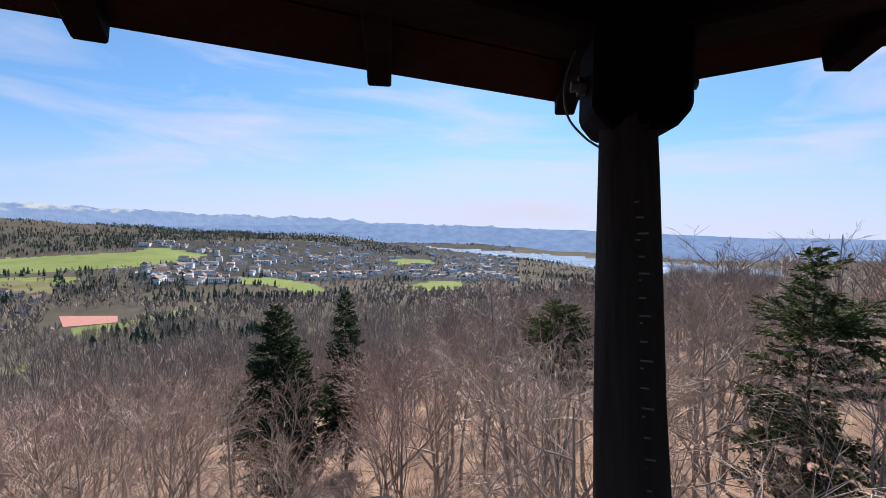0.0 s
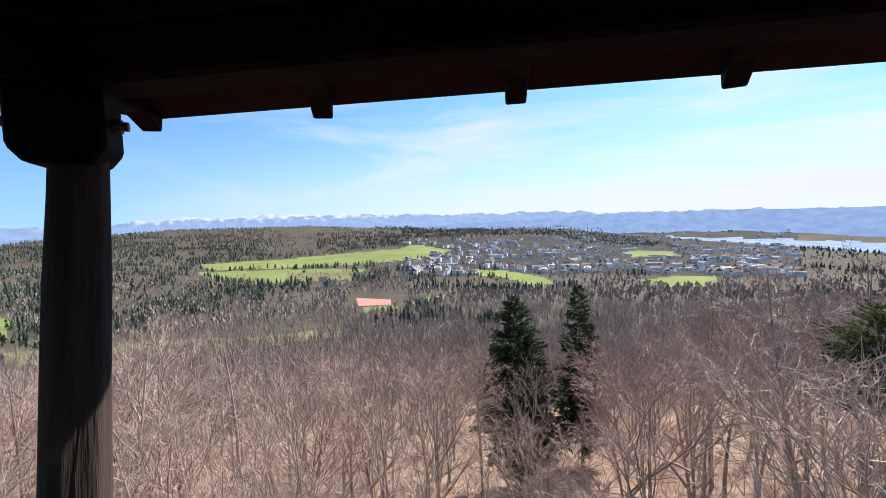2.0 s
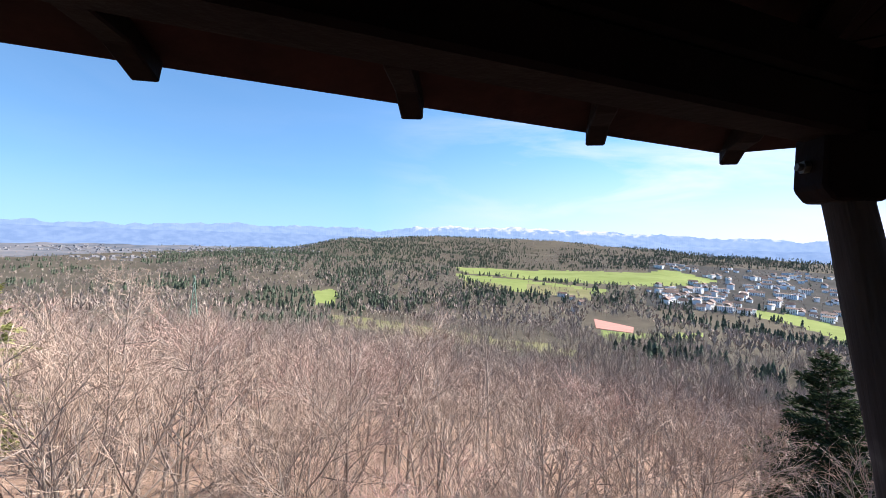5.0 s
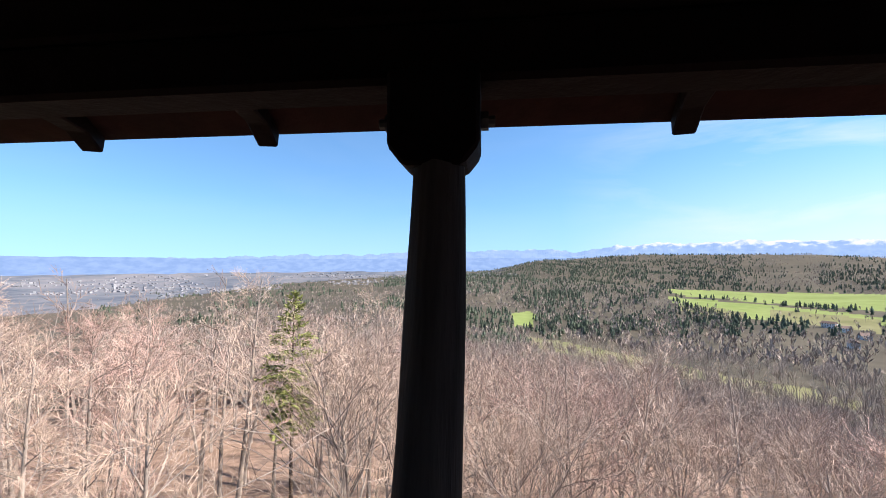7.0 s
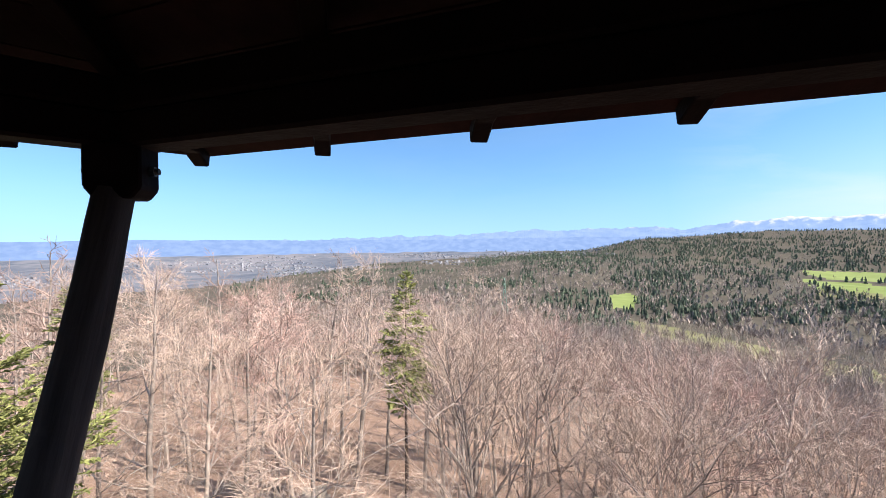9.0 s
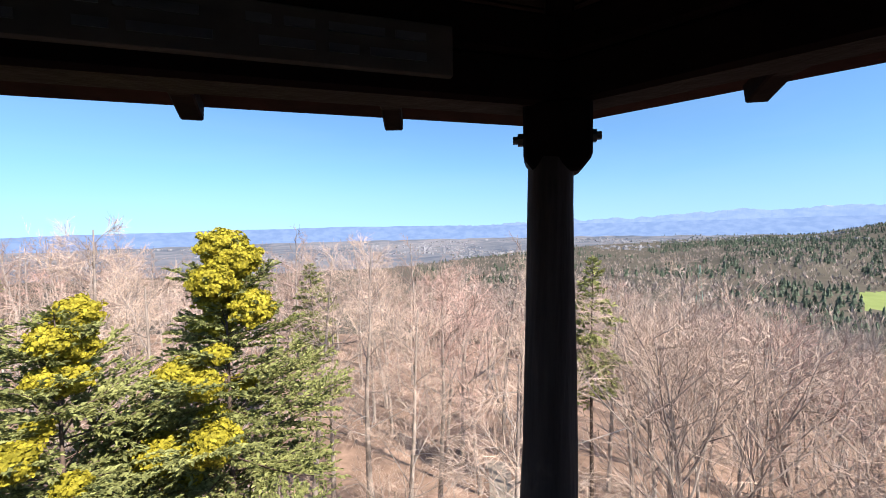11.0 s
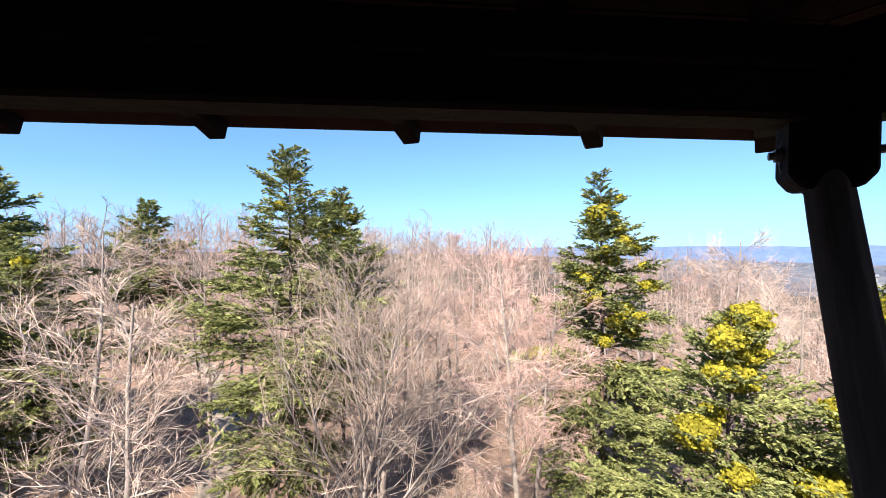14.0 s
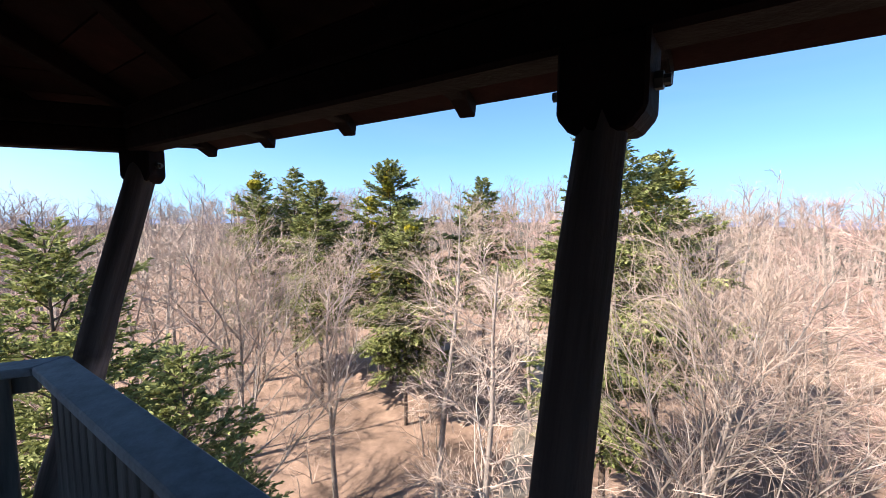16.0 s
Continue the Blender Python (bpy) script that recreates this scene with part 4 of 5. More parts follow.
def conifer_meshes(seed, height, spread, start, boughs, size, needle, mistle=0, droop=0.25, ragged=0.25, blunt=2.2, tuft=0.55, gaps=0.10, low=0.35):
    """Trunk with its boughs, a crown of flat needle sprays in tiers and, where it has any, mistletoe tufts."""
    rng = np.random.default_rng(seed)
    trunk = lines(rng, np.array([(0, 0, -0.6)]), np.array([(0, 0, 1.0)]), np.array([height * 1.02]), 10, 0.008, 0.1)
    wood = [pipes(rng, trunk, [0.008 * height + 0.04], [0.015], 8, 0)]
    k = np.arange(boughs)
    f = start + (0.995 - start) * ((k + rng.random(boughs)) / boughs) ** 0.92
    x = np.clip(f, 0, 0.999) * 10
    i = x.astype(int)
    p = trunk[0, i] + (trunk[0, i + 1] - trunk[0, i]) * (x - i)[:, None]
    g = (f - start) / (1 - start)
    L = spread * (np.minimum(1, ((1 - g) * blunt) ** 0.8) * (low + (1 - low) * np.minimum(1, g * 5 + 0.2)) + 0.07)
    L *= rng.uniform(1 - ragged, 1 + 0.7 * ragged, boughs)
    L[rng.random(boughs) < gaps] *= 0.45
    turn = k * 2.39996 + rng.uniform(-0.5, 0.5, boughs)
    rise = -droop * (1 - g) + 0.75 * g ** 3 + rng.normal(0, 0.12, boughs)
    bough = lines(rng, p, np.stack([np.cos(turn), np.sin(turn), rise], -1), L, 4, 0.06, 0.035)
    wood.append(pipes(rng, bough, 0.008 * L + 0.012, [0.008], 3, 0))
    z = np.array((0, 0, 1.0))
    count = np.maximum(4, L * 5.4 / (0.45 + 1.7 * size)).astype(int) + 3
    par, f2, q, d = starts(rng, bough, count, 0.14, 1.0)
    hand = np.where(rng.random(len(par)) < 0.5, -1.0, 1.0)
    flat = unit(np.cross(d, z)) * hand[:, None]
    Lb = L[par] * (0.46 * (1 - f2) + 0.13) * rng.uniform(0.65, 1.3, len(par)) + 0.16
    side = lines(rng, q, d * 0.75 + flat * rng.uniform(0.35, 1.0, (len(par), 1)) + z * rng.normal(0.02, 0.16, (len(par), 1)), Lb, 2, 0.08, -0.02)
    par, f3, q, d = starts(rng, side, np.maximum(4, Lb / (0.20 * size)).astype(int), 0.0, 1.05)
    hand = np.where(rng.random(len(par)) < 0.5, -1.0, 1.0)
    flat = unit(np.cross(d, z)) * hand[:, None]
    way = unit(d * 0.8 + flat * rng.uniform(0.1, 0.95, (len(par), 1)) + z * rng.normal(0.10, 0.25, (len(par), 1)))
    ls = size * rng.uniform(0.65, 1.35, len(par))
    green = [blades(rng, q, way, ls, ls * rng.uniform(0.18, 0.28, len(par)), 0.42)]
    out = [("trunk", quad_mesh("trunk", wood, [M_CONBARK], True)), ("crown", quad_mesh("crown", green, [needle]))]
    if mistle:
        able = np.nonzero((g > 0.30) & (g < (0.97 if size < 0.2 else 0.90)))[0]
        pick = able[np.unique((np.linspace(0, 1, mistle) ** 0.6 * (len(able) - 1)).astype(int))]
        vs = []
        leaf = 0.066 if size < 0.2 else 0.10
        for b in pick:
            c = bough[b, 2 if rng.random() < 0.3 else 3] + np.array((0, 0, 0.15))
            r = tuft * rng.uniform(0.55, 1.2)
            n = int(1.5 * 12.6 * r * r / (leaf * leaf * 0.8))
            d = unit(rng.normal(0, 1, (n, 3)))
            lump = 0.72 + 0.16 * np.sin(d[:, 0] * 7 + b) * np.sin(d[:, 1] * 6 + 2 * b) + 0.16 * np.sin(d[:, 2] * 8 + b) * np.sin(d[:, 0] * 5) + rng.uniform(-0.13, 0.10, n)
            o = c + d * (r * lump)[:, None] * np.array((1.1, 1.1, 0.85))
            nrm = unit(d + rng.normal(0, 0.55, (n, 3)))
            s = unit(np.cross(nrm, rng.normal(0, 1, (n, 3)))) * leaf * 0.5
            t = np.cross(nrm, s) * 1.3
            vs.append(np.stack([o - s - t, o + s - t, o + s + t, o - s + t], 1).reshape(-1, 3))
        v = np.concatenate(vs)
        out.append(("mistletoe", quad_mesh("mistletoe", [(v, np.arange(len(v)).reshape(-1, 4), 0)], [M_MISTLE])))
    return out


def conifer(name, yaw, r, slope, label, **shape):
    """Plants a conifer so that its tip stands at that slope from the eye."""
    foot = spot(yaw, r)
    H = EYE_Z + slope * r - foot.z
    plant(name, conifer_meshes(height=H, **shape), foot, 1.0, 0, label, "tree")
    taken.append((foot.x, foot.y, 3.4))


FIR_LABEL = "tall silver fir hung with yellow mistletoe tufts in the bare wood"
FIRS = [
    # turn, distance, slope of the tip, spread, mistletoe, first bough
    (151.6, 16.8, -0.002, 3.2, 20, 0.2), (165.2, 16.1, -0.111, 3.3, 16, 0.2), (177.6, 30.6, 0.154, 4.2, 34, 0.15),
    (217.0, 26.1, 0.204, 4.6, 5, 0.22), (211.1, 34.2, 0.121, 3.4, 12, 0.3), (232.6, 42.8, 0.079, 3.4, 0, 0.35), (243.1, 34.5, -0.005, 3.4, 6, 0.3),
    (245.2, 41.4, 0.117, 4.2, 12, 0.3), (254.4, 39.3, 0.072, 3.3, 4, 0.35), (257.6, 47.3, 0.093, 3.2, 0, 0.35), (261.5, 45.2, 0.084, 3.3, 3, 0.3),
    (276.5, 13.8, -0.013, 3.2, 0, 0.12), (266.0, 11.1, -0.247, 1.9, 0, 0.12),
]
for q, (yaw, r, slope, spread, mist, start) in enumerate(FIRS):
    near = r < 20
    conifer("fir", yaw, r, slope, FIR_LABEL if mist > 8 else "dark green silver fir among leafless beeches", seed=200 + q, spread=spread, start=start,
            boughs=135 if near else 120, blunt=2.6 if near else 1.9, size=0.165 if near else (0.27 if r < 32 else 0.36), needle=M_FIR, mistle=mist, ragged=0.45, tuft=0.70 if near else 0.66, gaps=0.18)
for q, (yaw, r, slope, spread) in enumerate(((12.6, 55.0, -0.138, 3.4), (20.3, 47.0, -0.160, 4.2), (107.4, 34.0, -0.070, 1.9), (143.0, 44.0, -0.076, 2.2))):
    conifer("spruce", yaw, r, slope, "dark spruce standing out of the bare wood", seed=300 + q, spread=spread, start=0.15 if q < 2 else 0.5,
            boughs=150 if q < 2 else 60, size=0.34, needle=M_SPRUCE if q < 2 else M_FIR, droop=0.45, ragged=0.3, blunt=1.25 if q == 0 else 1.7, gaps=0.06)
for q, (yaw, r, slope, spread) in enumerate(((-14.3, 41.0, -0.154, 3.0), (-36.6, 29.6, -0.017, 2.3))):
    conifer("pine", yaw, r, slope, "pine with a loose flat crown on a bare trunk", seed=330 + q, spread=spread, start=0.60 if q == 0 else 0.35,
            boughs=60 if q == 0 else 90, size=0.27, needle=M_PINE, droop=0.05, ragged=0.45, blunt=3.5, gaps=0.25)

# leafless beeches: some by themselves near the tower, the rest on a loose grid
BARE_LABEL = "leafless beech with pale trunk and fine pinkish-grey twigs"
GROUP = "beeches round the tower"
LONE = [(97.5, 18.2, -0.072, 3), (5.0, 25.3, -0.209, 1), (30.7, 29.0, -0.253, 0), (36.9, 23.9, -0.282, 2), (25.5, 36.2, -0.253, 4), (210.7, 17.2, 0.042, 3),
        (238.5, 24.7, 0.062, 6), (252.0, 25.5, 0.01, 0), (271.5, 25.0, 0.03, 2), (226.0, 33.0, 0.05, 1), (195.6, 35.5, 0.047, 5), (263.5, 21.2, 0.062, 3), (135.8, 28.9, 0.0, 4), (128.1, 25.9, -0.08, 5), (163.4, 35.6, 0.039, 6),
        (71.3, 25.4, -0.192, 1), (73.2, 30.0, -0.21, 6), (59.5, 24.2, -0.248, 0), (47.1, 26.4, -0.237, 2), (205.9, 27.5, 0.040, 4)]
for yaw, r, slope, which in LONE:
    p = spot(yaw, r)
    hm = SHAPES_NEAR[which][0]
    plant("beech", BARE_NEAR[which], p, (EYE_Z + slope * r - p.z) / (1.0 * hm), yaw * 3, BARE_LABEL, "tree", GROUP, 0.0)
    taken.append((p.x, p.y, 4.4))
# gaps in the wood before trees that stand free
CLEAR = [(16.5, 7.5, 30, 58), (-14.3, 5, 26, 42), (-36.6, 5, 18, 30), (244, 5, 22, 41), (232.6, 4, 30, 44), (257, 5, 27, 45), (177.6, 7, 17, 32), (217, 7, 19, 27),
         (151.6, 14, 10, 20), (165, 12, 10, 20), (211, 7, 10, 22), (276, 14, 9, 18)]
ring_spots = []
r = 15.0
while r < 112:
    gap = 5.7 + 0.006 * r if r < 50 else 6.2 + 0.012 * r
    n_here = int(2 * math.pi * r / gap)
    for q in range(n_here):
        yaw = 360 * (q + rngT.uniform(-0.35, 0.35)) / n_here
        ring_spots.append((yaw % 360, r + rngT.uniform(-0.4, 0.4) * gap))
    r += gap * 0.92
MID = [merged(beech_pieces(71 + q, h, limbs, 5 if limbs < 12 else 4, 5 if limbs < 12 else 4, 0, cs, thick=1.7, reach=re, fork=0.8 if limbs < 12 else 1.1, rise=0.8 if limbs < 12 else 0.3, sides=(5, 3, 2)))
       for q, (h, limbs, cs, re) in enumerate(((20, 16, 0.36, 0.22), (19, 10, 0.42, 0.34), (21, 16, 0.42, 0.19), (18, 10, 0.42, 0.34)))]
mid_pieces = []


def set_into(pieces, model, p, h, spin):
    """Adds a turned and scaled copy of a model's arrays."""
    c, s2 = math.cos(spin) * h, math.sin(spin) * h
    turned = np.array([[c, s2, 0], [-s2, c, 0], [0, 0, h]])
    pieces.extend([(v @ turned + np.array(p), f, slot) for v, f, slot in model])


for yaw, r in ring_spots:
    p = spot(yaw, r)
    if any((p.x - x) ** 2 + (p.y - y) ** 2 < d * d for x, y, d in taken) or math.hypot(p.x - CX, p.y - CY) < 12:
        continue
    if kind_here(yaw, r) or any(abs((yaw - y0 + 180) % 360 - 180) < w0 and r0 < r < r1 for y0, w0, r0, r1 in CLEAR):
        continue
    if 105 < yaw < 320 and rngT.random() < 0.22:
        continue
    h = rngT.uniform(0.80, 1.05) * (1.0 if yaw < 170 or yaw > 300 else 0.93) * (0.84 if 225 < yaw < 262 and 24 < r < 55 else 1.0)
    h *= 1.13 if 60 < yaw < 150 else 1.15 if yaw > 305 else 1.04 if yaw > 60 else 0.96
    spin = rngT.uniform(0, 360)
    if r < 27:
        pick = rngT.choice((4, 5, 6, 4, 5, 6, 1)) if 105 < yaw < 300 else rngT.choice((0, 1, 2, 3, 0, 6))
        plant("beech", BARE_NEAR[pick], p, h * 0.9, spin, BARE_LABEL, "tree", GROUP, rngT.uniform(-2, 2))
    elif r < 50:
        pick = rngT.choice((3, 4, 5, 3, 4, 5, 1)) if 105 < yaw < 300 else rngT.choice((0, 1, 2, 0, 1, 2, 5))
        plant("beech", BARE_NEXT[pick], p, h * 0.9, spin, BARE_LABEL, "tree", GROUP, rngT.uniform(-2, 2))
    else:
        set_into(mid_pieces, MID[rngT.choice((0, 2, 2, 0, 1)) if 105 < yaw < 300 else rngT.choice((1, 3, 1, 3, 0))], p, h, radians(spin))
# the wood goes on behind the tower, with an uneven skyline
BACK = [merged(beech_pieces(81 + q, 20, 8, 4, 4, 0, 0.50, thick=2.4, reach=0.29, fork=0.8, sides=(4, 3, 2))) for q in range(3)]
for _ in range(480):
    yaw, r = rngT.uniform(160, 322), rngT.uniform(104, 215)
    set_into(mid_pieces, BACK[rngT.randrange(3)], spot(yaw, r), rngT.uniform(0.75, 1.2), rngT.uniform(0, 6.28))
tagged(new("beech_wood", quad_mesh("beech_wood", mid_pieces, [M_BARK, M_WOODTWIG])), "leafless beech wood with pinkish-grey twigs", "woods", kind="stuff")

# brush and saplings under the trees
BRUSH = [merged(beech_pieces(91 + q, 3.2, 6, 4, 4, 0, 0.05, reach=0.6, thick=0.8, sides=(4, 3, 2))) for q in range(4)]
brush_pieces = []
for _ in range(380):
    yaw, r = (rngT.uniform(95, 320) if rngT.random() < 0.7 else rngT.uniform(-40, 100)) % 360, rngT.uniform(10, 58)
    if kind_here(yaw, r):
        continue
    set_into(brush_pieces, BRUSH[rngT.randrange(4)], spot(yaw, r), rngT.uniform(0.5, 1.5), rngT.uniform(0, 6.28))
tagged(new("undergrowth", quad_mesh("undergrowth", brush_pieces, [M_BARK, M_TWIG])), "bare brush and saplings on the leaf litter", "shrubs", kind="stuff")

# far woods: many small trees in one mesh each for bare and evergreen
def far_bare(vs, fs, p, h, rng):
    if p.length < 520:
        # nearer ones show single fine boughs
        for q in range(26):
            a = rng.uniform(0, 6.283)
            rad = h * 0.42 * math.sqrt(rng.random())
            foot = p + Vector((0.3 * rad * math.cos(a), 0.3 * rad * math.sin(a), h * rng.uniform(0.2, 0.5)))
            tip = p + Vector((rad * math.cos(a), rad * math.sin(a), h * (0.97 - 2.4 * (rad / h) ** 2) * rng.uniform(0.85, 1.0)))
            s = Vector((-math.sin(a + q), math.cos(a + q), 0)) * h * 0.009
            k = len(vs)
            for v in (foot - s, foot + s, tip):
                vs.append((v.x, v.y, v.z))
            fs.append((k, k + 1, k + 2))
    for q in range(0 if p.length < 520 else 7 if p.length < 1100 else 5):
        a = rng.uniform(0, 6.283)
        rad = h * 0.34 * math.sqrt(rng.random())
        base = p + Vector((0, 0, h * rng.uniform(0.15, 0.45)))
        tip = p + Vector((rad * math.cos(a), rad * math.sin(a), h * (1.0 - 3.2 * (rad / h) ** 2) * rng.uniform(0.8, 1.0)))
        w = h * 0.05
        s = Vector((-math.sin(a + q), math.cos(a + q), 0)) * w
        k = len(vs)
        mid = base.lerp(tip, 0.6)
        for v in (base, mid + s, tip, mid - s):
            vs.append((v.x, v.y, v.z))
        fs.append((k, k + 1, k + 2)), fs.append((k, k + 2, k + 3))
    k = len(vs)
    for v in (p + Vector((-0.2, 0, 0)), p + Vector((0.2, 0.1, 0)), p + Vector((0, 0, h * 0.6))):
        vs.append((v.x, v.y, v.z))
    fs.append((k, k + 1, k + 2))


def far_conifer(vs, fs, p, h, rng):
    for q in range(3):
        z0 = h * (0.12 + 0.27 * q)
        z1 = h * (0.55 + 0.225 * q)
        rad = h * (0.27 - 0.06 * q) * rng.uniform(0.85, 1.15)
        k = len(vs)
        vs.append((p.x, p.y, p.z + z1))
        for s in range(5):
            a = 6.283 * s / 5 + rng.random()
            rr = rad * rng.uniform(0.7, 1.2)
            vs.append((p.x + rr * math.cos(a), p.y + rr * math.sin(a), p.z + z0 + h * rng.uniform(-0.05, 0.05)))
        for s in range(5):
            fs.append((k, k + 1 + s, k + 1 + (s + 1) % 5))


bv, bf, ev, ef = [], [], [], []
rngF = random.Random(77)
n_far = 0
while n_far < 34000:
    yaw = rngF.uniform(-50, 345 - 50) if rngF.random() < 0.25 else rngF.uniform(-45, 130)
    r = 108 * (3300 / 108) ** (rngF.random() ** 0.85)
    if n_far > 24000:
        yaw, r = rngF.uniform(-4, 98), rngF.uniform(1100, 4300)
    n_far += 1
    if (130 < yaw % 360 < 312 and r > 240) or 165 < yaw % 360 < 318:
        continue
    z = float(ground_z(yaw, r))
    sl = (z - EYE_Z) / r
    kind = int(land_kind(np.array([yaw]), np.array([sl]))[0])
    if kind in (1, 3) or (r > 3500 and yaw < 9) or (36.8 < yaw < 44.0 and -0.193 < sl < -0.158):
        continue
    if kind in (2, 4, 7) and rngF.random() < 0.70:
        continue
    p = Vector((-r * math.sin(radians(yaw)), r * math.cos(radians(yaw)), z - 0.3))
    patch = noise.noise(Vector((p.x * 0.004, p.y * 0.004, 0.7))) + 0.4 * noise.noise(Vector((p.x * 0.02, p.y * 0.02, 3.7)))
    dark = -0.35 if r < 330 else ((-0.12 if r < 560 else 0.12 if r < 1800 else 0.62) if 52 < yaw < 100 else (-0.30 if r < 750 else 0.12))
    if patch + rngF.uniform(-0.15, 0.15) > (0.32 if kind == 0 else 0.6) - dark:
        far_conifer(ev, ef, p, rngF.uniform(11, 19) * (0.75 if r < 900 else 1.0), rngF)
    else:
        far_bare(bv, bf, p, rngF.uniform(12, 18), rngF)
for many, outline in STANDS:
    y_lo, y_hi = min(c[0] for c in outline), max(c[0] for c in outline)
    s_lo, s_hi = min(c[1] for c in outline), max(c[1] for c in outline)
    made = 0
    for _ in range(many * 4):
        yaw, sl = rngF.uniform(y_lo, y_hi), rngF.uniform(s_lo, s_hi)
        if made >= many or not inside(outline, np.array(yaw), np.array(sl)):
            continue
        r = distance_at(yaw, sl)
        r *= rngF.uniform(0.97, 1.03)
        if r > 4400 or noise.noise(Vector((yaw * 0.7, r * 0.006, 1.5))) < -0.22:
            continue
        made += 1
        if rngF.random() < 0.82:
            far_conifer(ev, ef, spot(yaw, r), rngF.uniform(12, 20) * (0.72 if r < 1100 else 0.9 if r < 1700 else 1.0), rngF)
        else:
            far_bare(bv, bf, spot(yaw, r), rngF.uniform(12, 18), rngF)
for _ in range(4500):
    # the wooded crest behind the town
    yaw, r = rngF.uniform(-16, 40), rngF.uniform(2500, 4600)
    z = float(ground_z(yaw, r))
    if int(land_kind(np.array([yaw]), np.array([(z - EYE_Z) / r]))[0]) != 0 or (r > 3500 and yaw < 9):
        continue
    p = Vector((-r * math.sin(radians(yaw)), r * math.cos(radians(yaw)), z - 0.3))
    if rngF.random() < 0.6:
        far_conifer(ev, ef, p, rngF.uniform(16, 24), rngF)
    else:
        far_bare(bv, bf, p, rngF.uniform(14, 20), rngF)
tagged(new("far_bare_woods", mesh_from("far_bare_woods", bv, bf, M_FARBARE)), "brown leafless woods covering the slopes below", "woods", kind="stuff")
tagged(new("far_conifer_woods", mesh_from("far_conifer_woods", ev, ef, M_FARCON)), "dark evergreen stands among the far woods", "woods", kind="stuff")

# ---- the town on the slope and the sports ground ----
def house_meshes(seed, w, d, h, roof_h):
    """Walls with window openings as dark panes set into the faces, and a gabled roof with eaves."""
    bm = bmesh.new()
    bmesh.ops.create_cube(bm, size=1.0, matrix=Matrix.Translation((0, 0, h / 2 - 1)) @ Matrix.Diagonal((w, d, h + 2, 1)))
    wall = finish(bm, "wall", M_WALL)
    ov = 0.8
    vs = [(-w / 2 - ov, -d / 2 - ov, h - 0.3), (w / 2 + ov, -d / 2 - ov, h - 0.3), (w / 2 + ov, d / 2 + ov, h - 0.3), (-w / 2 - ov, d / 2 + ov, h - 0.3),
          (-w / 2 - ov, 0, h + roof_h), (w / 2 + ov, 0, h + roof_h)]
    roof = mesh_from("roof", vs, [(0, 1, 5, 4), (2, 3, 4, 5), (0, 4, 3), (1, 2, 5), (3, 2, 1, 0)], M_ROOFS)
    wv, wf = [], []
    rows = max(1, int(h // 3))
    for r in range(rows):
        for q in range(int(w // 4)):
            for sy in (-1, 1):
                x0 = -w / 2 + 1.6 + q * 4
                z0 = 1.0 + r * 3
                y = sy * (d / 2 + 0.05)
                b = len(wv)
                wv += [(x0, y, z0), (x0 + 1.7, y, z0), (x0 + 1.7, y, z0 + 1.6), (x0, y, z0 + 1.6)]
                wf.append((b, b + 1, b + 2, b + 3))
    # the small dark panes are set into the same walls
    wall.materials.append(M_GLASS)
    both = bmesh.new()
    both.from_mesh(wall)
    for f in wf:
        face = both.faces.new([both.verts.new(wv[i]) for i in f])
        face.material_index = 1
    both.to_mesh(wall)
    both.free()
    return wall, roof


rngH = random.Random(9)
HOUSES = [house_meshes(q, w, d, h, rf) for q, (w, d, h, rf) in enumerate(((16, 12, 8, 4.5), (22, 12, 9, 4), (14, 13, 7, 5), (34, 13, 11, 1.2), (20, 14, 12, 3), (42, 16, 9, 1.0)))]
placed = []
rest_v, rest_f, rest_m = [], [], []


def set_house(yaw, slope, which, spin, scale=1.0):
    r = distance_at(yaw, slope)
    p = spot(yaw, r)
    if any((p.x - x) ** 2 + (p.y - y) ** 2 < 21 ** 2 for x, y in placed):
        return
    placed.append((p.x, p.y))
    if len(placed) > 290:
        # the rest of the town, house by house into one mesh
        m = Matrix.Translation(p) @ pose(0, 0, 0, 0, 0, spin) @ Matrix.Scale(scale, 4)
        for me, slot in zip(HOUSES[which], (0, 1)):
            b = len(rest_v)
            rest_v.extend([tuple(m @ v.co) for v in me.vertices])
            rest_f.extend([tuple(b + i for i in f.vertices) for f in me.polygons])
            rest_m.extend([slot + 2 * f.material_index if slot == 0 else 1 for f in me.polygons])
        return
    e = new("house")
    e.matrix_world = Matrix.Translation(p) @ pose(0, 0, 0, 0, 0, spin) @ Matrix.Scale(scale, 4)
    flat = which in (3, 5)
    tagged(e, "pale plastered block with a flat roof in the town" if flat else "pale plastered house with a brown gabled roof", "house", "houses of the town")
    for nm, me in zip(("wall", "roof"), HOUSES[which]):
        o = new(nm, me)
        o.parent = e


tries = 0
while len(placed) < 430 and tries < 5000:
    tries += 1
    yaw = rngH.uniform(-10, 36)
    lo, hi = -0.122, -0.030
    slope = rngH.uniform(lo, hi)
    if int(land_kind(np.array([yaw]), np.array([slope]))[0]) != 2:
        continue
    set_house(yaw, slope, rngH.choice((0, 0, 1, 2, 2, 3, 4, 5)), rngH.choice((20, 110)) + rngH.uniform(-15, 15), rngH.uniform(0.95, 1.35))
for yaw, slope in ((44.5, -.135), (45.3, -.15), (46.0, -.125), (47.0, -.118), (38.5, -.088), (36.8, -.092), (35.0, -.096), (33.2, -.098), (31.0, -.102), (29.5, -.106)):
    set_house(yaw, slope, rngH.choice((0, 1, 2)), rngH.uniform(0, 180), 0.9)

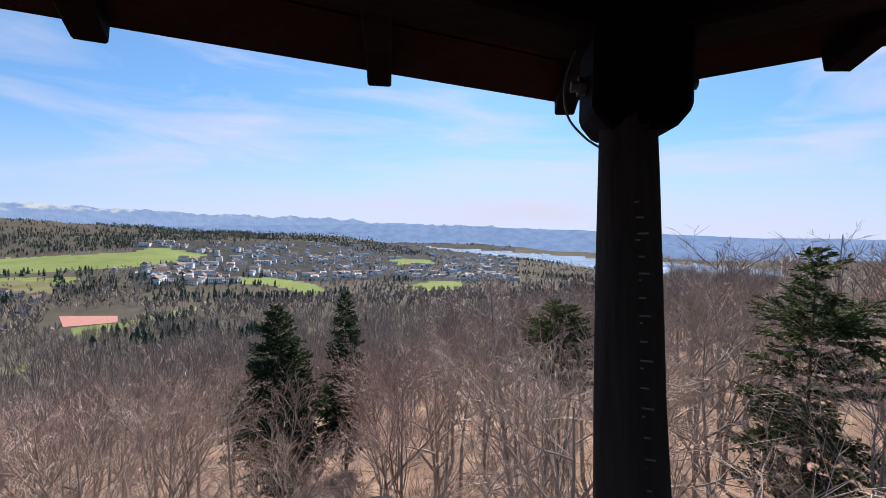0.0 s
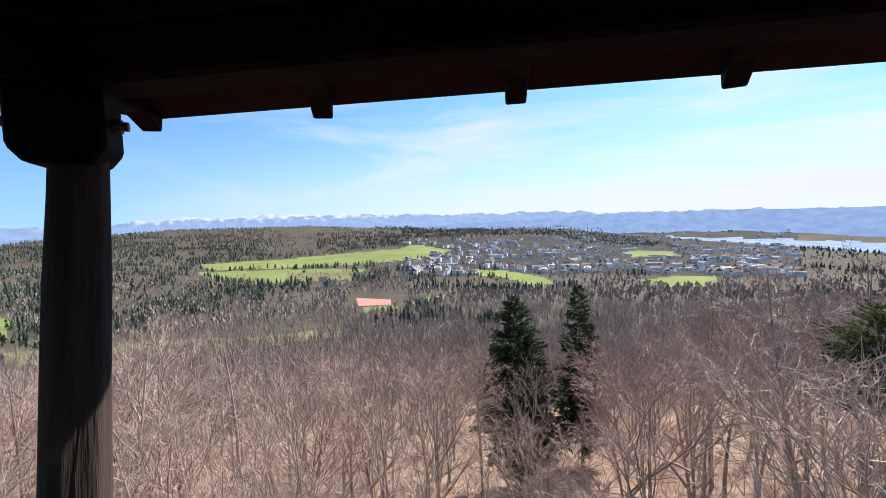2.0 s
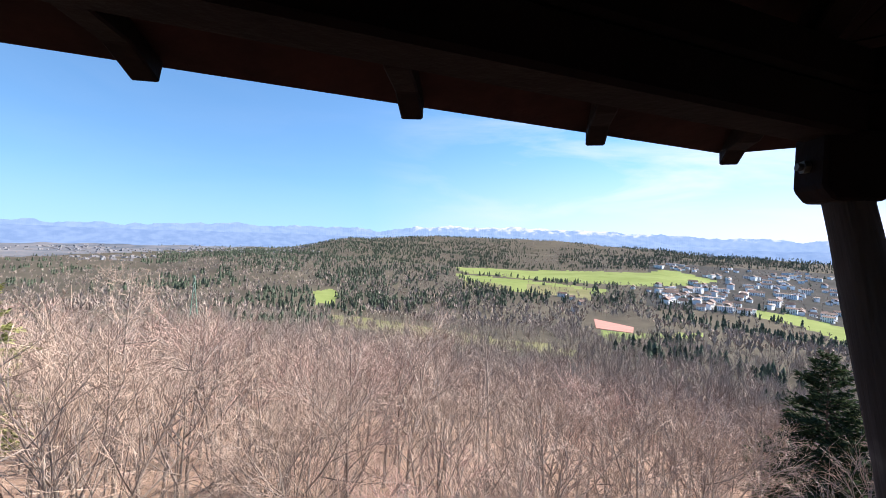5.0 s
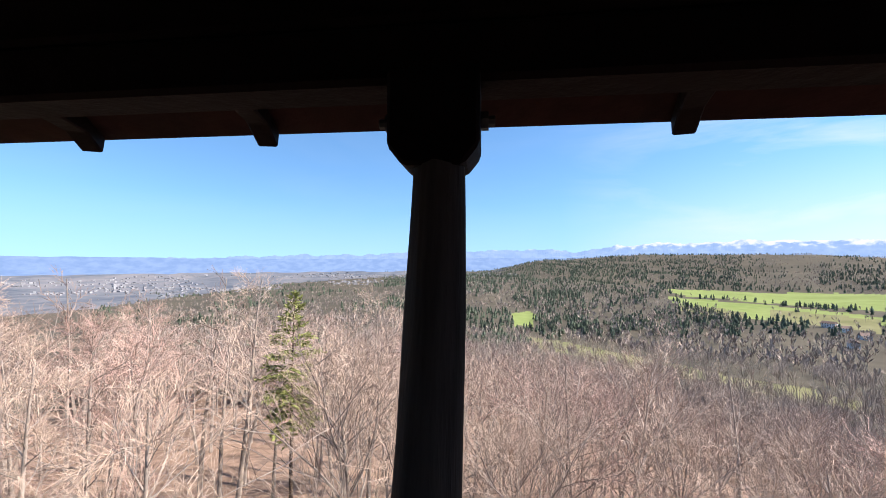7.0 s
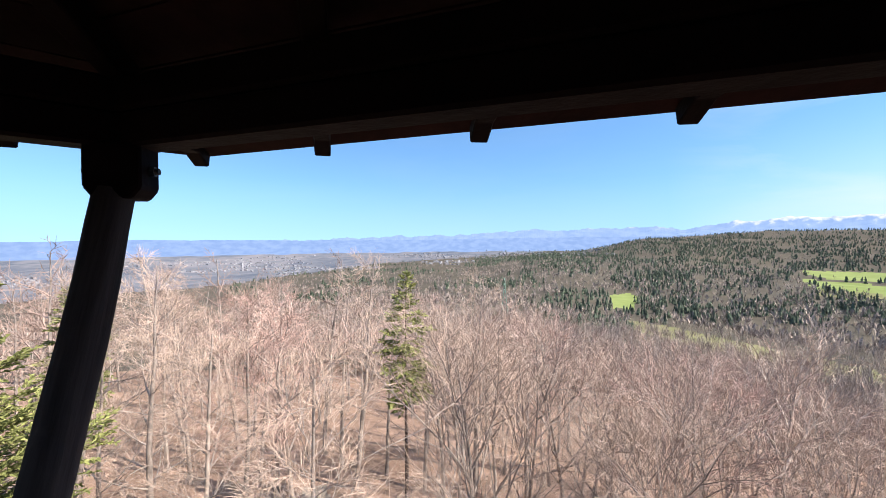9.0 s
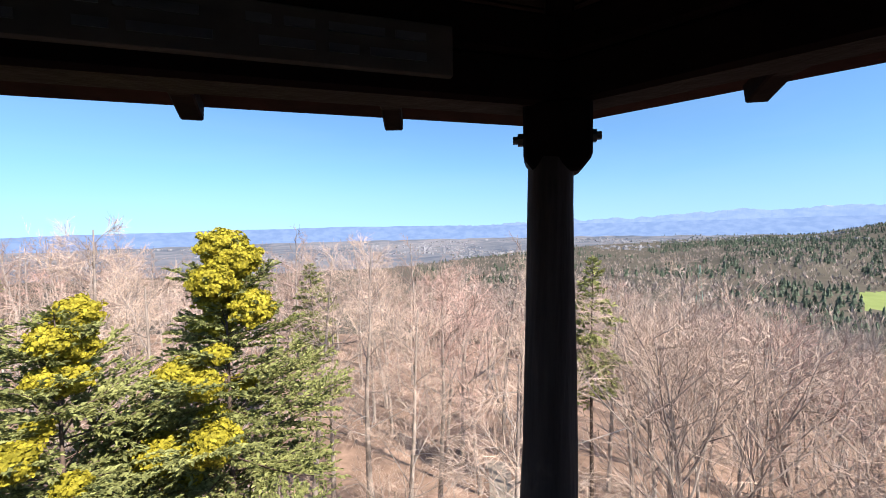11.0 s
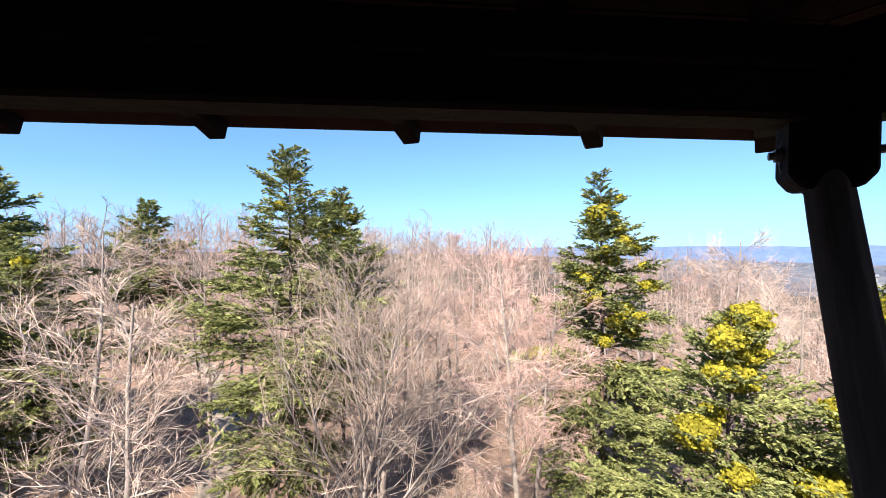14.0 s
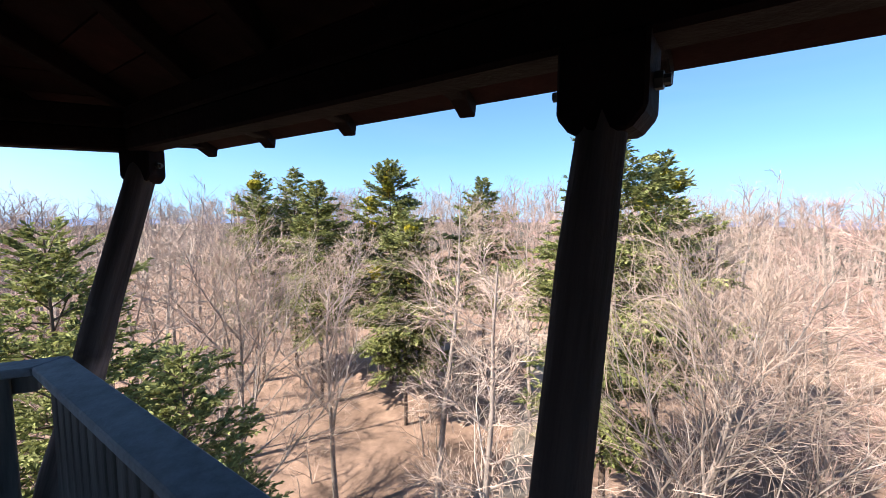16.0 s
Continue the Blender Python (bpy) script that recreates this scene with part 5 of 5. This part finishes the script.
rest = mesh_from("town_houses", rest_v, rest_f, M_WALL)
rest.materials.append(M_ROOFS)
rest.materials.append(M_GLASS)
rest.polygons.foreach_set("material_index", rest_m)
tagged(new("town_houses", rest), "pale houses of the town among bare gardens", "houses", kind="stuff")

# far towns on the plain: many pale blocks too small to tell apart
fv, ff = [], []
for _ in range(3200):
    yaw = rngH.uniform(80, 172)
    r = rngH.uniform(2200, 4100)
    p = spot(yaw, r)
    if noise.noise(Vector((p.x * 0.0016, p.y * 0.0016, 4.2))) < 0.05:
        continue
    w, d, h, a = rngH.uniform(8, 24), rngH.uniform(7, 12), rngH.uniform(4, 9), rngH.uniform(0, 3.14)
    c, s2 = math.cos(a), math.sin(a)
    b = len(fv)
    for z in (-3, h):
        for x, y in ((-w, -d), (w, -d), (w, d), (-w, d)):
            fv.append((p.x + (x * c - y * s2) / 2, p.y + (x * s2 + y * c) / 2, p.z + z))
    ff += [(b, b + 1, b + 5, b + 4), (b + 1, b + 2, b + 6, b + 5), (b + 2, b + 3, b + 7, b + 6), (b + 3, b, b + 4, b + 7), (b + 4, b + 5, b + 6, b + 7)]
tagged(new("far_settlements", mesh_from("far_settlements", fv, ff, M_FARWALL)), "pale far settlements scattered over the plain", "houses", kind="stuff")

# red clay sports ground beside a meadow
court = []
for yaw, slope in ((42.6, -.1840), (38.2, -.1862), (38.2, -.1728), (42.9, -.1640)):
    court.append(spot(yaw, distance_at(yaw, slope)))
vs = [(p.x, p.y, p.z + 0.5) for p in court] + [(p.x, p.y, p.z - 2) for p in court]
tagged(new("sports_ground", mesh_from("sports_ground", vs, [(0, 1, 2, 3), (0, 4, 5, 1), (1, 5, 6, 2), (2, 6, 7, 3), (3, 7, 4, 0)], M_TILE)), "red clay sports ground beside a green meadow", "sports ground")

# lattice mast on the wooded slope
def mast(yaw, r, h):
    p = spot(yaw, r)
    e = tagged(new("power_mast"), "green lattice power line mast above the woods", "mast")
    e.matrix_world = Matrix.Translation(p)
    vs, fs = [], []
    for sx, sy in ((-1, -1), (1, -1), (1, 1), (-1, 1)):
        tube(vs, fs, [Vector((sx * 3.5, sy * 3.5, 0)), Vector((sx * 0.9, sy * 0.9, h * 0.7)), Vector((sx * 0.3, sy * 0.3, h))], [0.35, 0.3, 0.25], 4)
    part("legs", mesh_from("legs", vs, fs, M_MAST), e)
    for f, w in ((0.70, 7.0), (0.83, 5.5), (0.95, 4.0)):
        vs, fs = [], []
        tube(vs, fs, [Vector((-w, 0, h * f)), Vector((0, 0, h * f + 0.9)), Vector((w, 0, h * f))], [0.2, 0.35, 0.2], 4)
        part("cross_arm", mesh_from("cross_arm", vs, fs, M_MAST), e)
    for q in range(7):
        vs, fs = [], []
        z0, z1 = h * q / 10, h * (q + 1) / 10
        k0, k1 = 3.5 - 2.6 * q / 7, 3.5 - 2.6 * (q + 1) / 7
        for a, b in (((-1, -1), (1, -1)), ((1, -1), (1, 1)), ((1, 1), (-1, 1)), ((-1, 1), (-1, -1))):
            tube(vs, fs, [Vector((a[0] * k0, a[1] * k0, z0)), Vector((b[0] * k1, b[1] * k1, z1))], [0.16, 0.16], 3)
        part("brace", mesh_from("brace", vs, fs, M_MAST), e)
    return e


M_MAST = material("green painted steel", (0.10, 0.17, 0.13), (0.16, 0.24, 0.19), 0.5, rough=0.6, bump=0.0)
mast(94.0, 430.0, 44.0)

# ---- fittings on the tower ----
# panorama plate on the parapet
n0, u0 = side_axes(0)
plate = tagged(new("panorama_board"), "white-framed panorama board tilted on the parapet rail", "sign")
pc = Vector((-0.967, 3.937, 1.075)) - n0 * 0.21 - Vector((0, 0, 0.045))
tilt = math.degrees(math.atan2(0.09, 0.42))
plate.matrix_world = frame_at(pc, -u0, (0, 0, 1)) @ pose(0, 0, 0, tilt, 0, 0)
part("frame", box_mesh("frame", 1.04, 0.43, 0.026, M_WHITE, 0.005), plate, "white enamel frame")
part("panel", box_mesh("panel", 0.97, 0.365, 0.006, M_INK, 0.002), plate, "dark printed panel", Matrix.Translation((0, 0, 0.0165)))
for q in range(9):
    part("print_bar", box_mesh("print_bar", 0.05 + 0.03 * (q % 3), 0.010, 0.002, M_WHITE, 0.0), plate, "", Matrix.Translation((-0.40 + 0.1 * q, -0.10 + 0.02 * (q % 4), 0.021)))
for sx in (-0.38, 0.38):
    part("bracket", box_mesh("bracket", 0.04, 0.30, 0.05, M_STEEL, 0.003), plate, "steel bracket", pose(sx, -0.03, -0.040, -tilt * 0.6, 0, 0))

# lettered board on the beam of a short side, its words too dim to read
n2, u2 = side_axes(2)
board = tagged(new("memorial_board"), "grey painted board with dark unreadable lines on the beam", "sign")
a, b = Vector((-2.34, -1.943, 0)), Vector((-1.149, -2.857, 0))
bc = (a + b) / 2 - n2 * 0.05
board.matrix_world = frame_at((bc.x, bc.y, 2.108), u2, (0, 0, 1))
part("panel", box_mesh("panel", (a - b).length, 0.022, 0.125, M_SIGN, 0.003), board)
rngS = random.Random(4)
for row, z in ((0, 0.025), (1, -0.022)):
    x = -0.68
    while x < 0.66:
        w = rngS.uniform(0.05, 0.16)
        part("text_bar", box_mesh("text_bar", w, 0.003, 0.020, M_INK, 0.0), board, "", Matrix.Translation((x + w / 2, 0.0125, z)))
        x += w + rngS.choice((0.025, 0.03, 0.09))


# loose cables hanging at two posts
def cable(pts, r, label):
    vs, fs = [], []
    line = []
    for q in range(len(pts) - 1):
        for s in range(6):
            f = s / 6
            p0 = pts[max(q - 1, 0)]
            p1, p2 = pts[q], pts[q + 1]
            p3 = pts[min(q + 2, len(pts) - 1)]
            line.append(0.5 * (2 * p1 + (p2 - p0) * f + (2 * p0 - 5 * p1 + 4 * p2 - p3) * f * f + (3 * p1 - p0 - 3 * p2 + p3) * f ** 3))
    line.append(pts[-1])
    tube(vs, fs, line, [r] * len(line), 6)
    return tagged(new("cable", mesh_from("cable", vs, fs, M_CABLE, True)), label, "cable")


M_CABLE = material("grey cable", (0.05, 0.05, 0.05), (0.10, 0.10, 0.10), 20, rough=0.5, bump=0.0)
for k, s, sg in ((0, -1.0, 1), (3, -1.0, 1)):
    zc = CAP_LOW + 0.10
    p = on_side(k, post_dl(zc), s * half(k, post_dl(zc)), zc)
    u = (side_axes(k)[1] + side_axes((k - 1) % 6)[1]).normalized() * sg
    nn = Vector((u.y, -u.x, 0))
    pts = [p + u * 0.10 + Vector((0, 0, 0.09)), p + u * 0.122 + Vector((0, 0, 0.02)), p + u * 0.115 + Vector((0, 0, -0.05)), p + u * 0.08 + Vector((0, 0, -0.095)), p + u * 0.045 + Vector((0, 0, -0.12))]
    cable(pts, 0.0025, "thin loose grey cable looped from the beam to a post")

# pale marks scratched down one post, too worn to read
marks = tagged(new("carving"), "pale unreadable marks scratched into a log post", "carving")
m_hi = on_side(0, post_dl(2.12), -half(0, post_dl(2.12)), 2.12) + Vector((0.012, -0.006, 0))
m_mid = on_side(0, post_dl(1.1), -half(0, post_dl(1.1)), 1.1) + Vector((-0.045, 0.022, 0))
m_way = (m_mid - m_hi).normalized()
m_face = (Vector((-0.35, 3.6, 1.5)) - m_mid)
m_face = (m_face - m_way * m_face.dot(m_way)).normalized()
m_side = m_way.cross(m_face)
marks.matrix_world = Matrix.Translation(m_mid)
for q in range(26):
    o = m_hi + m_way * (0.50 + 0.024 * q + 0.006 * (q * 7 % 3)) + m_face * 0.0580 - m_side * (0.016 + 0.004 * (q % 3)) - m_mid
    part("mark", box_mesh("mark", 0.008 + 0.005 * (q % 3), 0.0028, 0.002, M_RAIL, 0.0), marks, "", frame_at(o, m_side, m_face))
